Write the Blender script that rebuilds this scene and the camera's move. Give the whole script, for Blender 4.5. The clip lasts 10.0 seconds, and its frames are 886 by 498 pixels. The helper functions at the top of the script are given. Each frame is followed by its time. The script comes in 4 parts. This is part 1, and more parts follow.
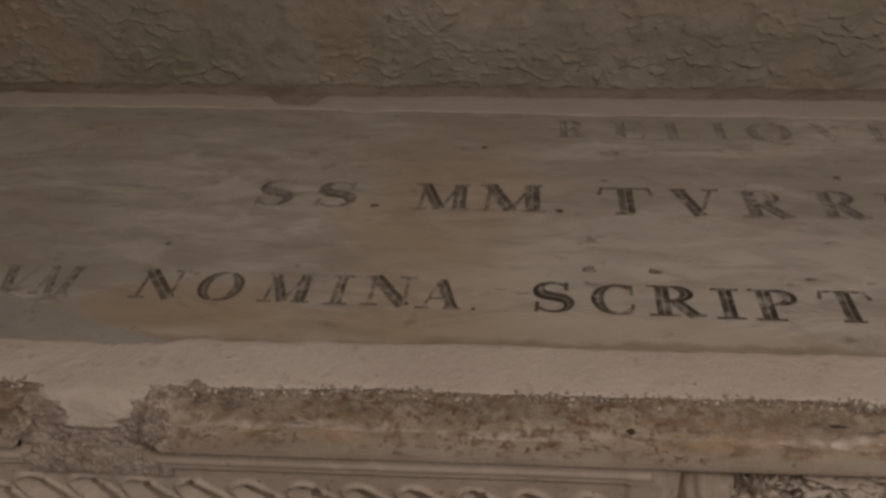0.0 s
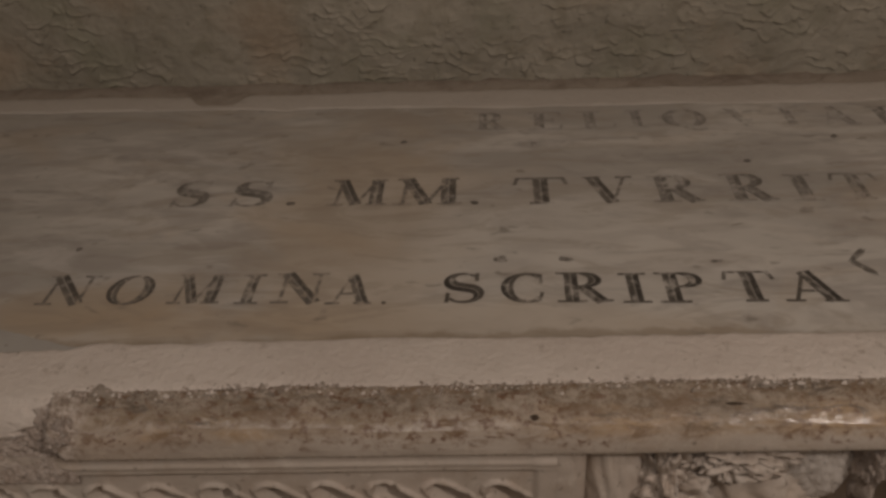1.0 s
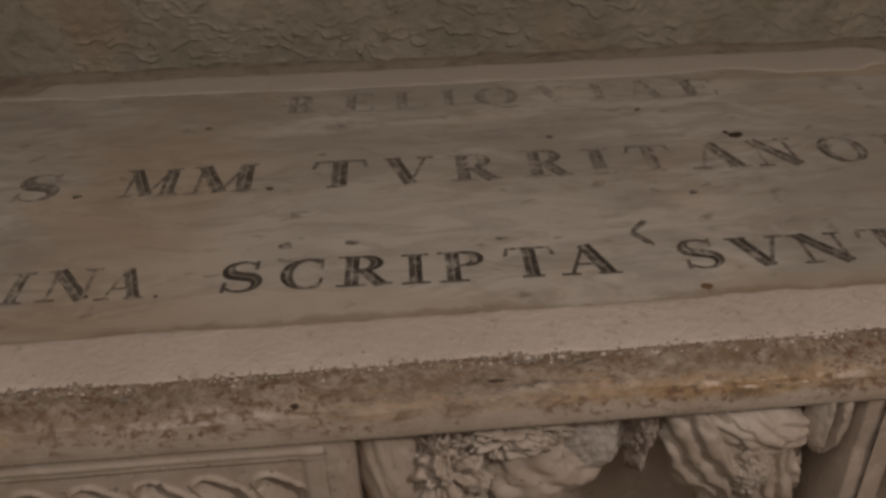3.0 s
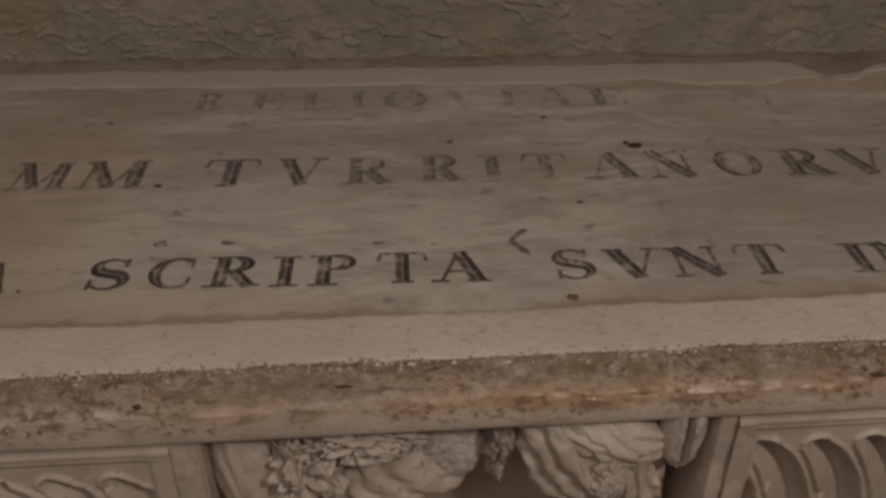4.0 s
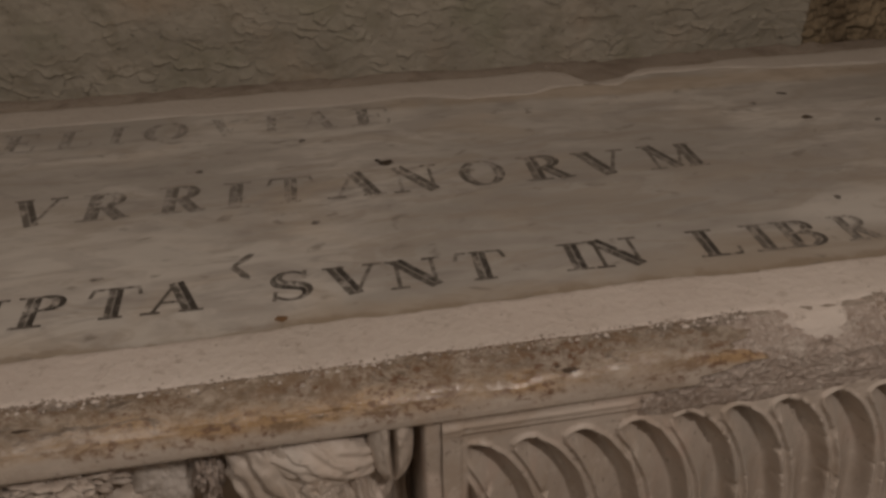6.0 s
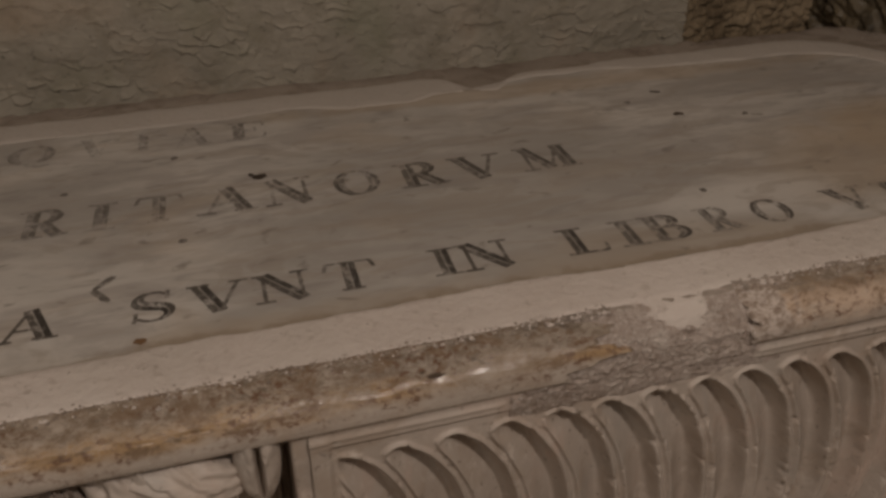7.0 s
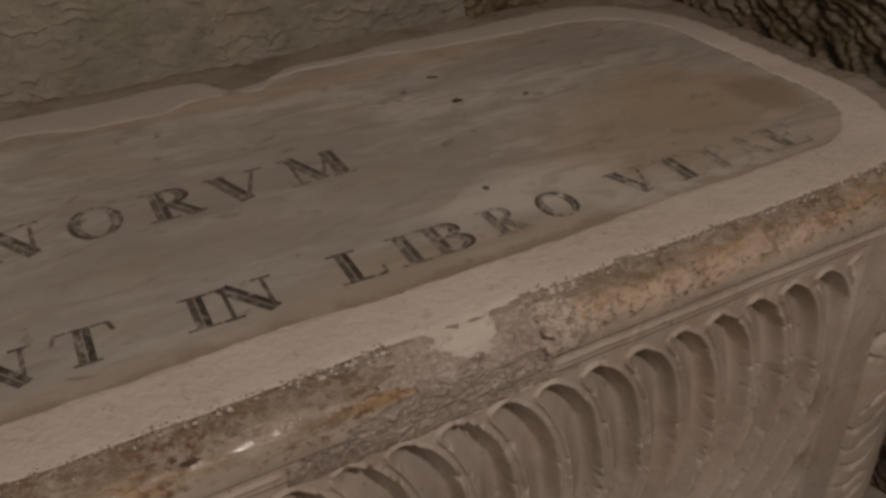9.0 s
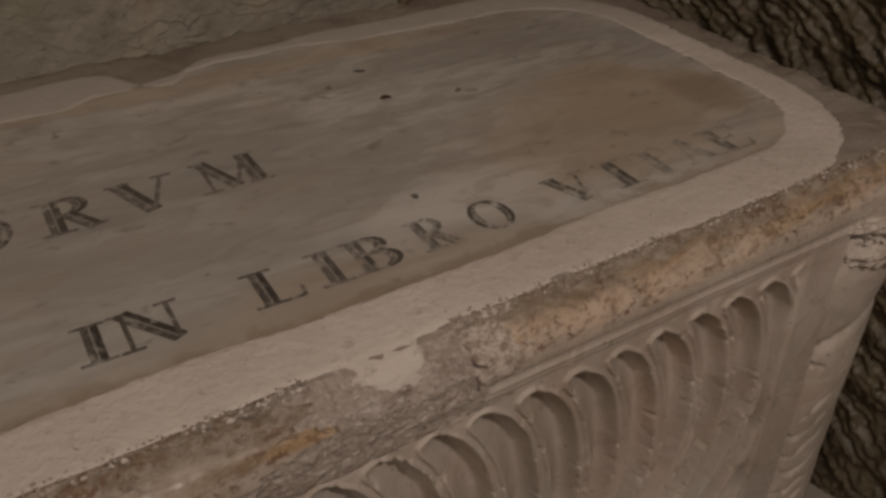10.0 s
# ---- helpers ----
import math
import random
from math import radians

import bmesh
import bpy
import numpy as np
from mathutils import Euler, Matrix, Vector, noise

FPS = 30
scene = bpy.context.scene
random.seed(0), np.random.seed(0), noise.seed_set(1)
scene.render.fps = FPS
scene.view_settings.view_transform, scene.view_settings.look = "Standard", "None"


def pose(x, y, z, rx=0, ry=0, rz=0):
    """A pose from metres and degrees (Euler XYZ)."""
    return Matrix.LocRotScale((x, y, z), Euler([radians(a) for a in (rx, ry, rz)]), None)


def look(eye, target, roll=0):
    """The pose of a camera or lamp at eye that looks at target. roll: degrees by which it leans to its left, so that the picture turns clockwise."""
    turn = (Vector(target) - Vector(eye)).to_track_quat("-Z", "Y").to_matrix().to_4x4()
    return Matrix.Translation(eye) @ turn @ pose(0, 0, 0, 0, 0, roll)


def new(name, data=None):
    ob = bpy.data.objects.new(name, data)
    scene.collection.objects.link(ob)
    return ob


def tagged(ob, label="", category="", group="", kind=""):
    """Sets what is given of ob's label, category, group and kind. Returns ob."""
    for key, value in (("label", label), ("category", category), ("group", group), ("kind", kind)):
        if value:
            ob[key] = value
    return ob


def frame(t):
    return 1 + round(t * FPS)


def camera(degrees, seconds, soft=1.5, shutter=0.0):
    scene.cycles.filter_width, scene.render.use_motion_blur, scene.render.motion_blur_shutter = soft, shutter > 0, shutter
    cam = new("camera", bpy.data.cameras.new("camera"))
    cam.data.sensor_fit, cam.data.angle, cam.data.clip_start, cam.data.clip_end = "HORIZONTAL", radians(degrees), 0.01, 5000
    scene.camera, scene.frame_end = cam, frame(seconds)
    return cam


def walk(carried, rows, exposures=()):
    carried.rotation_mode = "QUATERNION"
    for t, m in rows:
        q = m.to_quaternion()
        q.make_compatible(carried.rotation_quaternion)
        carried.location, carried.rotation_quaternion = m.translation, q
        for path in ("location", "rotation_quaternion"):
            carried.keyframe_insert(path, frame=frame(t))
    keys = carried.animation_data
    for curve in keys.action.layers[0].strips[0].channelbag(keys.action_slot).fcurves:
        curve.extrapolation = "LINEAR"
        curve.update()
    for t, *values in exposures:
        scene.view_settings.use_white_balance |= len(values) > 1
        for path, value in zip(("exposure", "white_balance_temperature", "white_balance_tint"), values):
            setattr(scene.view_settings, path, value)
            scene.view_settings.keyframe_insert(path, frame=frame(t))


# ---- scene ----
cam = camera(53.1, 10.0, soft=3.1)
PATH = [
    (0, (0.092, -0.009, 1.141), (-0.117, 1.681, 0.093), -2.1),
    (0.5, (0.113, -0.007, 1.139), (-0.065, 1.687, 0.09), -2.4),
    (1, (0.14, -0.009, 1.137), (0.011, 1.685, 0.082), -2.8),
    (1.5, (0.163, -0.007, 1.132), (0.099, 1.687, 0.07), -2.8),
    (2, (0.186, -0.001, 1.128), (0.17, 1.686, 0.054), -3.2),
    (2.5, (0.216, 0.002, 1.125), (0.248, 1.679, 0.037), -3.2),
    (4, (0.358, 0.004, 1.125), (0.438, 1.679, 0.033), 0.2),
    (4.5, (0.408, 0.003, 1.124), (0.489, 1.682, 0.04), -0.8),
    (5, (0.456, -0.009, 1.123), (0.552, 1.676, 0.05), -1.8),
    (5.5, (0.499, -0.012, 1.121), (0.668, 1.678, 0.065), -1.7),
    (7, (0.589, -0.022, 1.11), (0.998, 1.649, 0.089), -1.5),
    (7.5, (0.607, -0.021, 1.108), (1.108, 1.626, 0.091), -2.0),
    (8, (0.62, 0.007, 1.105), (1.204, 1.61, 0.061), -1.4),
    (8.5, (0.647, 0.035, 1.102), (1.287, 1.595, 0.025), -2.0),
    (9, (0.679, 0.058, 1.105), (1.415, 1.561, 0.01), -2.0),
    (9.5, (0.702, 0.076, 1.102), (1.497, 1.531, -0.016), -1.7),
    (10, (0.718, 0.11, 1.1), (1.56, 1.521, -0.04), 0.3),
]
walk(cam, [(t, look(eye, target, roll)) for t, eye, target, roll in PATH])

# ---- light ----
world = bpy.data.worlds.new("crypt_air")
world.use_nodes = True
world.node_tree.nodes["Background"].inputs[0].default_value = (1.0, 0.85, 0.7, 1)
world.node_tree.nodes["Background"].inputs[1].default_value = 0.02
scene.world = world


def lamp(name, kind, place, target, power, colour, size):
    data = bpy.data.lights.new(name, kind)
    data.energy, data.color = power, colour
    if kind == "AREA":
        data.size = size
    else:
        data.shadow_soft_size = size
    ob = new(name, data)
    ob.matrix_world = look(place, target)
    return ob


lamp("ceiling_lamp_light", "POINT", (1.02, -0.40, 1.70), (0.9, 0.6, 0.7), 22.8, (1.0, 0.885, 0.81), 0.06)
# added broad fill without a fixture, brightens slab and back wall
lamp("soft_fill", "AREA", (-0.15, -0.5, 2.25), (0.0, 0.6, 0.6), 11.7, (1.0, 0.895, 0.82), 1.2)

# ---- materials ----


def material(name, rough=0.7, spec=0.4):
    mat = bpy.data.materials.new(name)
    mat.use_nodes = True
    tree = mat.node_tree
    b = tree.nodes["Principled BSDF"]
    b.inputs["Roughness"].default_value = rough
    b.inputs["Specular IOR Level"].default_value = spec
    return mat, tree, b


def link(tree, a, b):
    tree.links.new(a, b)


def position(tree, scale=(1, 1, 1), shift=(0, 0, 0)):
    geo = tree.nodes.new("ShaderNodeNewGeometry")
    m = tree.nodes.new("ShaderNodeMapping")
    m.inputs["Scale"].default_value = scale
    m.inputs["Location"].default_value = shift
    link(tree, geo.outputs["Position"], m.inputs["Vector"])
    return m.outputs["Vector"]


def noisy(tree, vec, scale, detail=5.0, rough=0.55, warp=0.0):
    n = tree.nodes.new("ShaderNodeTexNoise")
    n.inputs["Scale"].default_value = scale
    n.inputs["Detail"].default_value = detail
    n.inputs["Roughness"].default_value = rough
    n.inputs["Distortion"].default_value = warp
    link(tree, vec, n.inputs["Vector"])
    return n.outputs["Fac"]


def span(tree, fac, a, b, lo=0.0, hi=1.0):
    m = tree.nodes.new("ShaderNodeMapRange")
    m.interpolation_type = "SMOOTHSTEP"
    for key, v in (("From Min", a), ("From Max", b), ("To Min", lo), ("To Max", hi)):
        m.inputs[key].default_value = v
    link(tree, fac, m.inputs["Value"])
    return m.outputs["Result"]


def blend(tree, fac, one, two):
    m = tree.nodes.new("ShaderNodeMix")
    m.data_type = "RGBA"
    if isinstance(fac, float):
        m.inputs["Factor"].default_value = fac
    else:
        link(tree, fac, m.inputs["Factor"])
    for key, v in ((6, one), (7, two)):
        if isinstance(v, tuple):
            m.inputs[key].default_value = (*v, 1)
        else:
            link(tree, v, m.inputs[key])
    return m.outputs[2]


def times(tree, a, b, op="MULTIPLY"):
    m = tree.nodes.new("ShaderNodeMath")
    m.operation = op
    for n, v in enumerate((a, b)):
        if isinstance(v, (int, float)):
            m.inputs[n].default_value = v
        else:
            link(tree, v, m.inputs[n])
    return m.outputs[0]


def relief(tree, b, height, strength=0.4, distance=0.002):
    n = tree.nodes.new("ShaderNodeBump")
    n.inputs["Strength"].default_value = strength
    n.inputs["Distance"].default_value = distance
    link(tree, height, n.inputs["Height"])
    link(tree, n.outputs["Normal"], b.inputs["Normal"])


def blot(tree, centre, radii, vec):
    """A stain with a ragged outline round a place: 1 inside, 0 outside."""
    geo = tree.nodes.new("ShaderNodeNewGeometry")
    m = tree.nodes.new("ShaderNodeMapping")
    m.vector_type = "TEXTURE"
    m.inputs["Location"].default_value = centre
    m.inputs["Scale"].default_value = radii
    link(tree, geo.outputs["Position"], m.inputs["Vector"])
    ln = tree.nodes.new("ShaderNodeVectorMath")
    ln.operation = "LENGTH"
    link(tree, m.outputs["Vector"], ln.inputs[0])
    ragged = times(tree, ln.outputs["Value"], times(tree, noisy(tree, vec, 9.0, 6.0, 0.6, 0.6), 1.6), "ADD")
    return span(tree, ragged, 1.15, 1.85, 1.0, 0.0)


def slab_colours(tree):
    """White-grey veined marble with brown stains; used by the slab and where its letters are worn away."""
    lay = position(tree, (1.0, 2.1, 1.0))
    vec = position(tree)
    cloud = noisy(tree, lay, 3.2, 6.0, 0.6, 0.8)
    streak = noisy(tree, position(tree, (1.0, 4.0, 1.0), (3.1, 0.4, 0)), 9.0, 7.0, 0.62, 1.1)
    smear = noisy(tree, position(tree, (1.0, 2.4, 1.0), (5.2, 1.4, 0)), 13.0, 6.0, 0.6, 0.9)
    base = blend(tree, span(tree, cloud, 0.34, 0.66), (0.36, 0.327, 0.288), (0.53, 0.485, 0.43))
    base = blend(tree, times(tree, span(tree, smear, 0.42, 0.64), 0.7), base, (0.34, 0.30, 0.265))
    base = blend(tree, times(tree, span(tree, streak, 0.52, 0.70), 0.75), base, (0.27, 0.24, 0.215))
    base = blend(tree, times(tree, span(tree, noisy(tree, position(tree, (1.0, 3.0, 1.0), (0.3, 8.4, 0)), 8.0, 6.0, 0.6, 1.0), 0.56, 0.70), 0.5), base, (0.55, 0.505, 0.46))
    warm = noisy(tree, position(tree, (1.0, 1.8, 1.0), (9.0, 2.0, 0)), 5.5, 6.0, 0.6, 0.8)
    base = blend(tree, times(tree, span(tree, warm, 0.52, 0.70), 0.42), base, (0.45, 0.36, 0.27))
    for centre, radii in (((0.0, 0.72, 0.7), (0.13, 0.36, 1)), ((1.33, 0.76, 0.7), (0.15, 0.12, 1)), ((0.75, 0.57, 0.7), (0.35, 0.03, 1)), ((-0.22, 0.60, 0.7), (0.12, 0.04, 1)), ((1.27, 0.70, 0.7), (0.24, 0.15, 1)), ((0.05, 0.58, 0.7), (0.40, 0.035, 1)), ((1.0, 1.01, 0.7), (0.5, 0.03, 1)), ((0.95, 0.60, 0.7), (0.20, 0.05, 1))):
        base = blend(tree, times(tree, blot(tree, centre, radii, vec), 0.5), base, (0.40, 0.30, 0.20))
    base = blend(tree, times(tree, blot(tree, (1.41, 0.72, 0.7), (0.05, 0.07, 1), vec), 0.5), base, (0.24, 0.175, 0.12))
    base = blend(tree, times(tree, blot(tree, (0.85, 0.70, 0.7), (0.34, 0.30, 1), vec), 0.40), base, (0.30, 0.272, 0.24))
    base = blend(tree, times(tree, blot(tree, (0.18, 0.68, 0.7), (0.26, 0.22, 1), vec), 0.40), base, (0.56, 0.51, 0.45))
    base = blend(tree, times(tree, blot(tree, (1.07, 0.66, 0.7), (0.13, 0.055, 1), vec), 0.6), base, (0.60, 0.55, 0.49))
    vein = noisy(tree, position(tree, (1.0, 3.4, 1.0), (7.1, 2.4, 0)), 6.0, 8.0, 0.66, 1.6)
    base = blend(tree, times(tree, span(tree, times(tree, vein, 0.5, "SUBTRACT"), 0.015, 0.075), 0.35), base, (0.30, 0.245, 0.19))
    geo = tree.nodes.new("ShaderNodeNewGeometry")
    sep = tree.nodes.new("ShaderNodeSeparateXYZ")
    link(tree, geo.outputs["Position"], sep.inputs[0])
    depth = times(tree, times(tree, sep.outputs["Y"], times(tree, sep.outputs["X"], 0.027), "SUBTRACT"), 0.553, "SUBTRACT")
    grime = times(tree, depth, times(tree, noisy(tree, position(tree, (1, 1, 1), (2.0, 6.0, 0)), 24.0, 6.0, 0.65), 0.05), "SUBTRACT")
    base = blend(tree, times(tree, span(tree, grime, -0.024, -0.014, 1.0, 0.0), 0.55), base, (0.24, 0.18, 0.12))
    fleck = noisy(tree, position(tree, (1.0, 1.6, 1.0), (1.0, 5.0, 0)), 34.0, 3.0, 0.5, 0.5)
    base = blend(tree, times(tree, span(tree, fleck, 0.63, 0.75), 0.65), base, (0.19, 0.165, 0.135))
    return base, cloud, fleck


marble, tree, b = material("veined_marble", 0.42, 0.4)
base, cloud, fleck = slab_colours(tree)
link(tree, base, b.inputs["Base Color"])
link(tree, span(tree, cloud, 0.3, 0.7, 0.36, 0.55), b.inputs["Roughness"])
relief(tree, b, noisy(tree, position(tree), 60.0, 4.0), 0.12, 0.002)


def paint(name, dark, worn):
    """Letter paint rubbed off in grains and patches down to the marble."""
    mat, tree, b = material(name, 0.6, 0.3)
    base, _, _ = slab_colours(tree)
    grain = noisy(tree, position(tree, (1, 0.8, 1)), 120.0, 6.0, 0.72, 0.4)
    patch = noisy(tree, position(tree, (1, 1, 1), (4.6, 1.7, 0)), 14.0, 3.0)
    sum_ = times(tree, times(tree, grain, 0.75), times(tree, patch, 0.3), "ADD")
    link(tree, blend(tree, span(tree, sum_, worn, worn + 0.20), dark, base), b.inputs["Base Color"])
    return mat


# for each state of wear, a cut groove's light and shade mixed into the paint: one side of a broad stroke, its pale
# middle, its other side; then hairlines
INK_AND_SHADE = {
    "bold": (paint("paint_half_shade", (0.085, 0.072, 0.06), 0.495), paint("paint_lit", (0.25, 0.225, 0.195), 0.50), paint("paint_and_shade", (0.05, 0.042, 0.035), 0.53), paint("paint_hairline", (0.10, 0.085, 0.07), 0.50)),
    "worn": (paint("paint_half_shade_worn", (0.13, 0.112, 0.094), 0.46), paint("paint_lit_worn", (0.25, 0.225, 0.195), 0.44), paint("paint_and_shade_worn", (0.085, 0.072, 0.06), 0.49), paint("paint_hairline_worn", (0.15, 0.13, 0.11), 0.44)),
    "ghost": (paint("paint_half_shade_ghost", (0.23, 0.205, 0.18), 0.43), paint("paint_lit_ghost", (0.25, 0.225, 0.20), 0.43), paint("paint_and_shade_ghost", (0.18, 0.16, 0.138), 0.45), paint("paint_hairline_ghost", (0.26, 0.235, 0.21), 0.40)),
    "faint": (paint("paint_half_shade_faint", (0.17, 0.15, 0.13), 0.455), paint("paint_lit_faint", (0.22, 0.195, 0.17), 0.47), paint("paint_and_shade_faint", (0.13, 0.113, 0.095), 0.475), paint("paint_hairline_faint", (0.22, 0.195, 0.17), 0.43)),
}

mortar, tree, b = material("pale_mortar", 0.9, 0.2)
vec = position(tree)
big, fine = noisy(tree, vec, 7.0, 5.0), noisy(tree, vec, 130.0, 4.0, 0.65)
base = blend(tree, span(tree, big, 0.35, 0.68), (0.55, 0.47, 0.41), (0.63, 0.55, 0.485))
base = blend(tree, times(tree, span(tree, noisy(tree, position(tree, (1, 1, 1), (5, 2, 0)), 3.0, 4.0), 0.5, 0.66), 0.4), base, (0.44, 0.385, 0.325))
base = blend(tree, times(tree, span(tree, fine, 0.42, 0.62), 0.35), base, (0.62, 0.55, 0.48))
base = blend(tree, times(tree, span(tree, noisy(tree, vec, 75.0, 6.0, 0.7), 0.56, 0.70), 0.6), base, (0.36, 0.295, 0.24))
base = blend(tree, span(tree, fine, 0.64, 0.74), base, (0.27, 0.215, 0.17))
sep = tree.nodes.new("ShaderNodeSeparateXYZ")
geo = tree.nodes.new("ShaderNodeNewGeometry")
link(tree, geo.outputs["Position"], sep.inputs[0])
# greyer and darker towards the back, with a ragged transition
back_grey = span(tree, times(tree, sep.outputs["Y"], times(tree, big, 0.25), "ADD"), 0.98, 1.14, 0.0, 0.7)
base = blend(tree, back_grey, base, (0.41, 0.365, 0.315))
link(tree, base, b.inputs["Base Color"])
relief(tree, b, times(tree, times(tree, fine, 1.3), times(tree, noisy(tree, vec, 40.0, 6.0, 0.65), 0.9), "ADD"), 0.7, 0.0022)


def stone(name, one, two, stain, amount, rough=0.55, grain=70.0, depth=0.0015, stretch=(1, 1, 1)):
    """Weathered stone: two tones, larger stains, fine dark pits."""
    mat, tree, b = material(name, rough, 0.45)
    vec = position(tree, stretch)
    low, mid, fine = noisy(tree, vec, 6.0, 5.0, 0.6, 0.4), noisy(tree, vec, 19.0, 6.0, 0.62, 0.6), noisy(tree, vec, grain, 5.0, 0.6)
    base = blend(tree, span(tree, low, 0.32, 0.68), one, two)
    base = blend(tree, times(tree, span(tree, mid, 0.46, 0.66), amount), base, stain)
    pit = span(tree, noisy(tree, position(tree, (1, 1, 1), (2, 7, 1)), grain * 1.6, 3.0, 0.6), 0.62, 0.72)
    base = blend(tree, times(tree, pit, 0.6), base, tuple(0.4 * c for c in stain))
    link(tree, base, b.inputs["Base Color"])
    link(tree, span(tree, mid, 0.35, 0.65, rough - 0.1, min(rough + 0.18, 1.0)), b.inputs["Roughness"])
    relief(tree, b, times(tree, fine, mid, "ADD"), 0.55, depth)
    return mat, tree, b, base


carved, tree, b, base = stone("carved_marble", (0.43, 0.36, 0.30), (0.55, 0.47, 0.40), (0.37, 0.285, 0.215), 0.55, 0.55, 90.0, 0.0016)
blush = noisy(tree, position(tree, (1, 1, 0.7), (4, 6, 2)), 11.0, 6.0, 0.65, 0.6)
base = blend(tree, times(tree, span(tree, blush, 0.52, 0.70), 0.55), base, (0.53, 0.40, 0.325))
base = blend(tree, times(tree, span(tree, blush, 0.47, 0.33), 0.5), base, (0.42, 0.375, 0.325))
rub = noisy(tree, position(tree, (1, 1, 1), (1, 9, 4)), 44.0, 6.0, 0.7, 0.5)
base = blend(tree, times(tree, span(tree, rub, 0.55, 0.68), 0.5), base, (0.62, 0.55, 0.475))
link(tree, base, b.inputs["Base Color"])
rim_stone = stone("weathered_rim", (0.265, 0.216, 0.173), (0.335, 0.28, 0.228), (0.185, 0.14, 0.105), 0.7, 0.8, 120.0, 0.006)[0]
broken, tree, b, base = stone("broken_stone", (0.41, 0.33, 0.275), (0.48, 0.395, 0.335), (0.30, 0.225, 0.175), 0.7, 0.85, 150.0, 0.004)
grit = noisy(tree, position(tree, (1, 1, 1), (3, 8, 2)), 190.0, 5.0, 0.75, 0.3)
base = blend(tree, times(tree, span(tree, grit, 0.53, 0.62), 0.7), base, (0.64, 0.56, 0.49))
clod = noisy(tree, position(tree, (1, 1, 1), (7, 2, 5)), 55.0, 6.0, 0.7, 0.5)
base = blend(tree, times(tree, span(tree, clod, 0.54, 0.66), 0.7), base, (0.60, 0.525, 0.455))
base = blend(tree, times(tree, span(tree, clod, 0.45, 0.35), 0.45), base, (0.22, 0.16, 0.12))
base = blend(tree, times(tree, span(tree, grit, 0.45, 0.34), 0.5), base, (0.19, 0.135, 0.10))
link(tree, base, b.inputs["Base Color"])
relief(tree, b, grit, 0.9, 0.004)
# the moulding: gritty grey-brown on its top, brown and rust-flecked over the round, polished and pale below
lipped, tree, b, base = stone("polished_moulding", (0.40, 0.335, 0.275), (0.49, 0.42, 0.355), (0.36, 0.275, 0.205), 0.5, 0.26, 90.0, 0.0014)
sep = tree.nodes.new("ShaderNodeSeparateXYZ")
geo = tree.nodes.new("ShaderNodeNewGeometry")
link(tree, geo.outputs["Position"], sep.inputs[0])
far_end = span(tree, sep.outputs["X"], 0.90, 0.98)
ragged = times(tree, times(tree, sep.outputs["Z"], 0.005, "ADD"), times(tree, far_end, 0.005), "SUBTRACT")
for scale, amount, shift in ((5.0, 0.012, 0), (22.0, 0.018, 3), (90.0, 0.014, 5)):
    ragged = times(tree, ragged, times(tree, noisy(tree, position(tree, (0.6, 1, 1), (shift, 0, 0)), scale, 6.0, 0.68, 0.5), amount), "ADD")
brown = noisy(tree, position(tree, (0.45, 1, 1), (2, 3, 1)), 26.0, 7.0, 0.72, 0.6)
over = span(tree, ragged, 0.701, 0.715)
base = blend(tree, times(tree, over, span(tree, brown, 0.36, 0.60, 0.55, 1.0)), base, (0.25, 0.178, 0.112))
ochre = noisy(tree, position(tree, (0.35, 1, 1), (4, 1, 6)), 12.0, 5.0, 0.65, 0.4)
base = blend(tree, times(tree, times(tree, span(tree, ragged, 0.697, 0.709), span(tree, ochre, 0.46, 0.60)), 0.8), base, (0.39, 0.25, 0.125))
salmon = times(tree, far_end, span(tree, brown, 0.40, 0.58))
base = blend(tree, times(tree, times(tree, salmon, times(tree, span(tree, ragged, 0.688, 0.698), span(tree, ragged, 0.710, 0.719, 1.0, 0.0))), 0.75), base, (0.57, 0.43, 0.32))
top = span(tree, ragged, 0.713, 0.722)
gravel = noisy(tree, position(tree, (0.7, 1, 1), (1, 3, 5)), 150.0, 6.0, 0.78)
grey_top = blend(tree, span(tree, gravel, 0.40, 0.62), (0.18, 0.138, 0.10), (0.35, 0.295, 0.238))
base = blend(tree, times(tree, top, 0.85), base, grey_top)
speck = span(tree, noisy(tree, position(tree, (0.8, 1, 1), (7, 3, 1)), 170.0, 5.0, 0.70), 0.51, 0.60)
crowd = span(tree, noisy(tree, position(tree, (0.6, 1, 1), (3, 3, 9)), 16.0, 5.0, 0.65), 0.40, 0.54)
base = blend(tree, times(tree, times(tree, times(tree, speck, crowd), span(tree, ragged, 0.688, 0.702)), 0.85), base, (0.13, 0.062, 0.032))
mottle = noisy(tree, position(tree, (0.6, 1, 1), (5, 5, 1)), 60.0, 7.0, 0.75, 0.6)
base = blend(tree, times(tree, times(tree, span(tree, mottle, 0.50, 0.62), span(tree, ragged, 0.694, 0.706)), 0.75), base, (0.20, 0.13, 0.078))
base = blend(tree, times(tree, times(tree, span(tree, mottle, 0.47, 0.37), span(tree, ragged, 0.670, 0.690)), 0.32), base, (0.54, 0.45, 0.365))
grime = span(tree, noisy(tree, position(tree, (0.35, 1, 1), (8, 1, 2)), 42.0, 7.0, 0.75, 0.6), 0.54, 0.64)
base = blend(tree, times(tree, times(tree, grime, span(tree, ragged, 0.702, 0.713)), 0.8), base, (0.10, 0.075, 0.055))
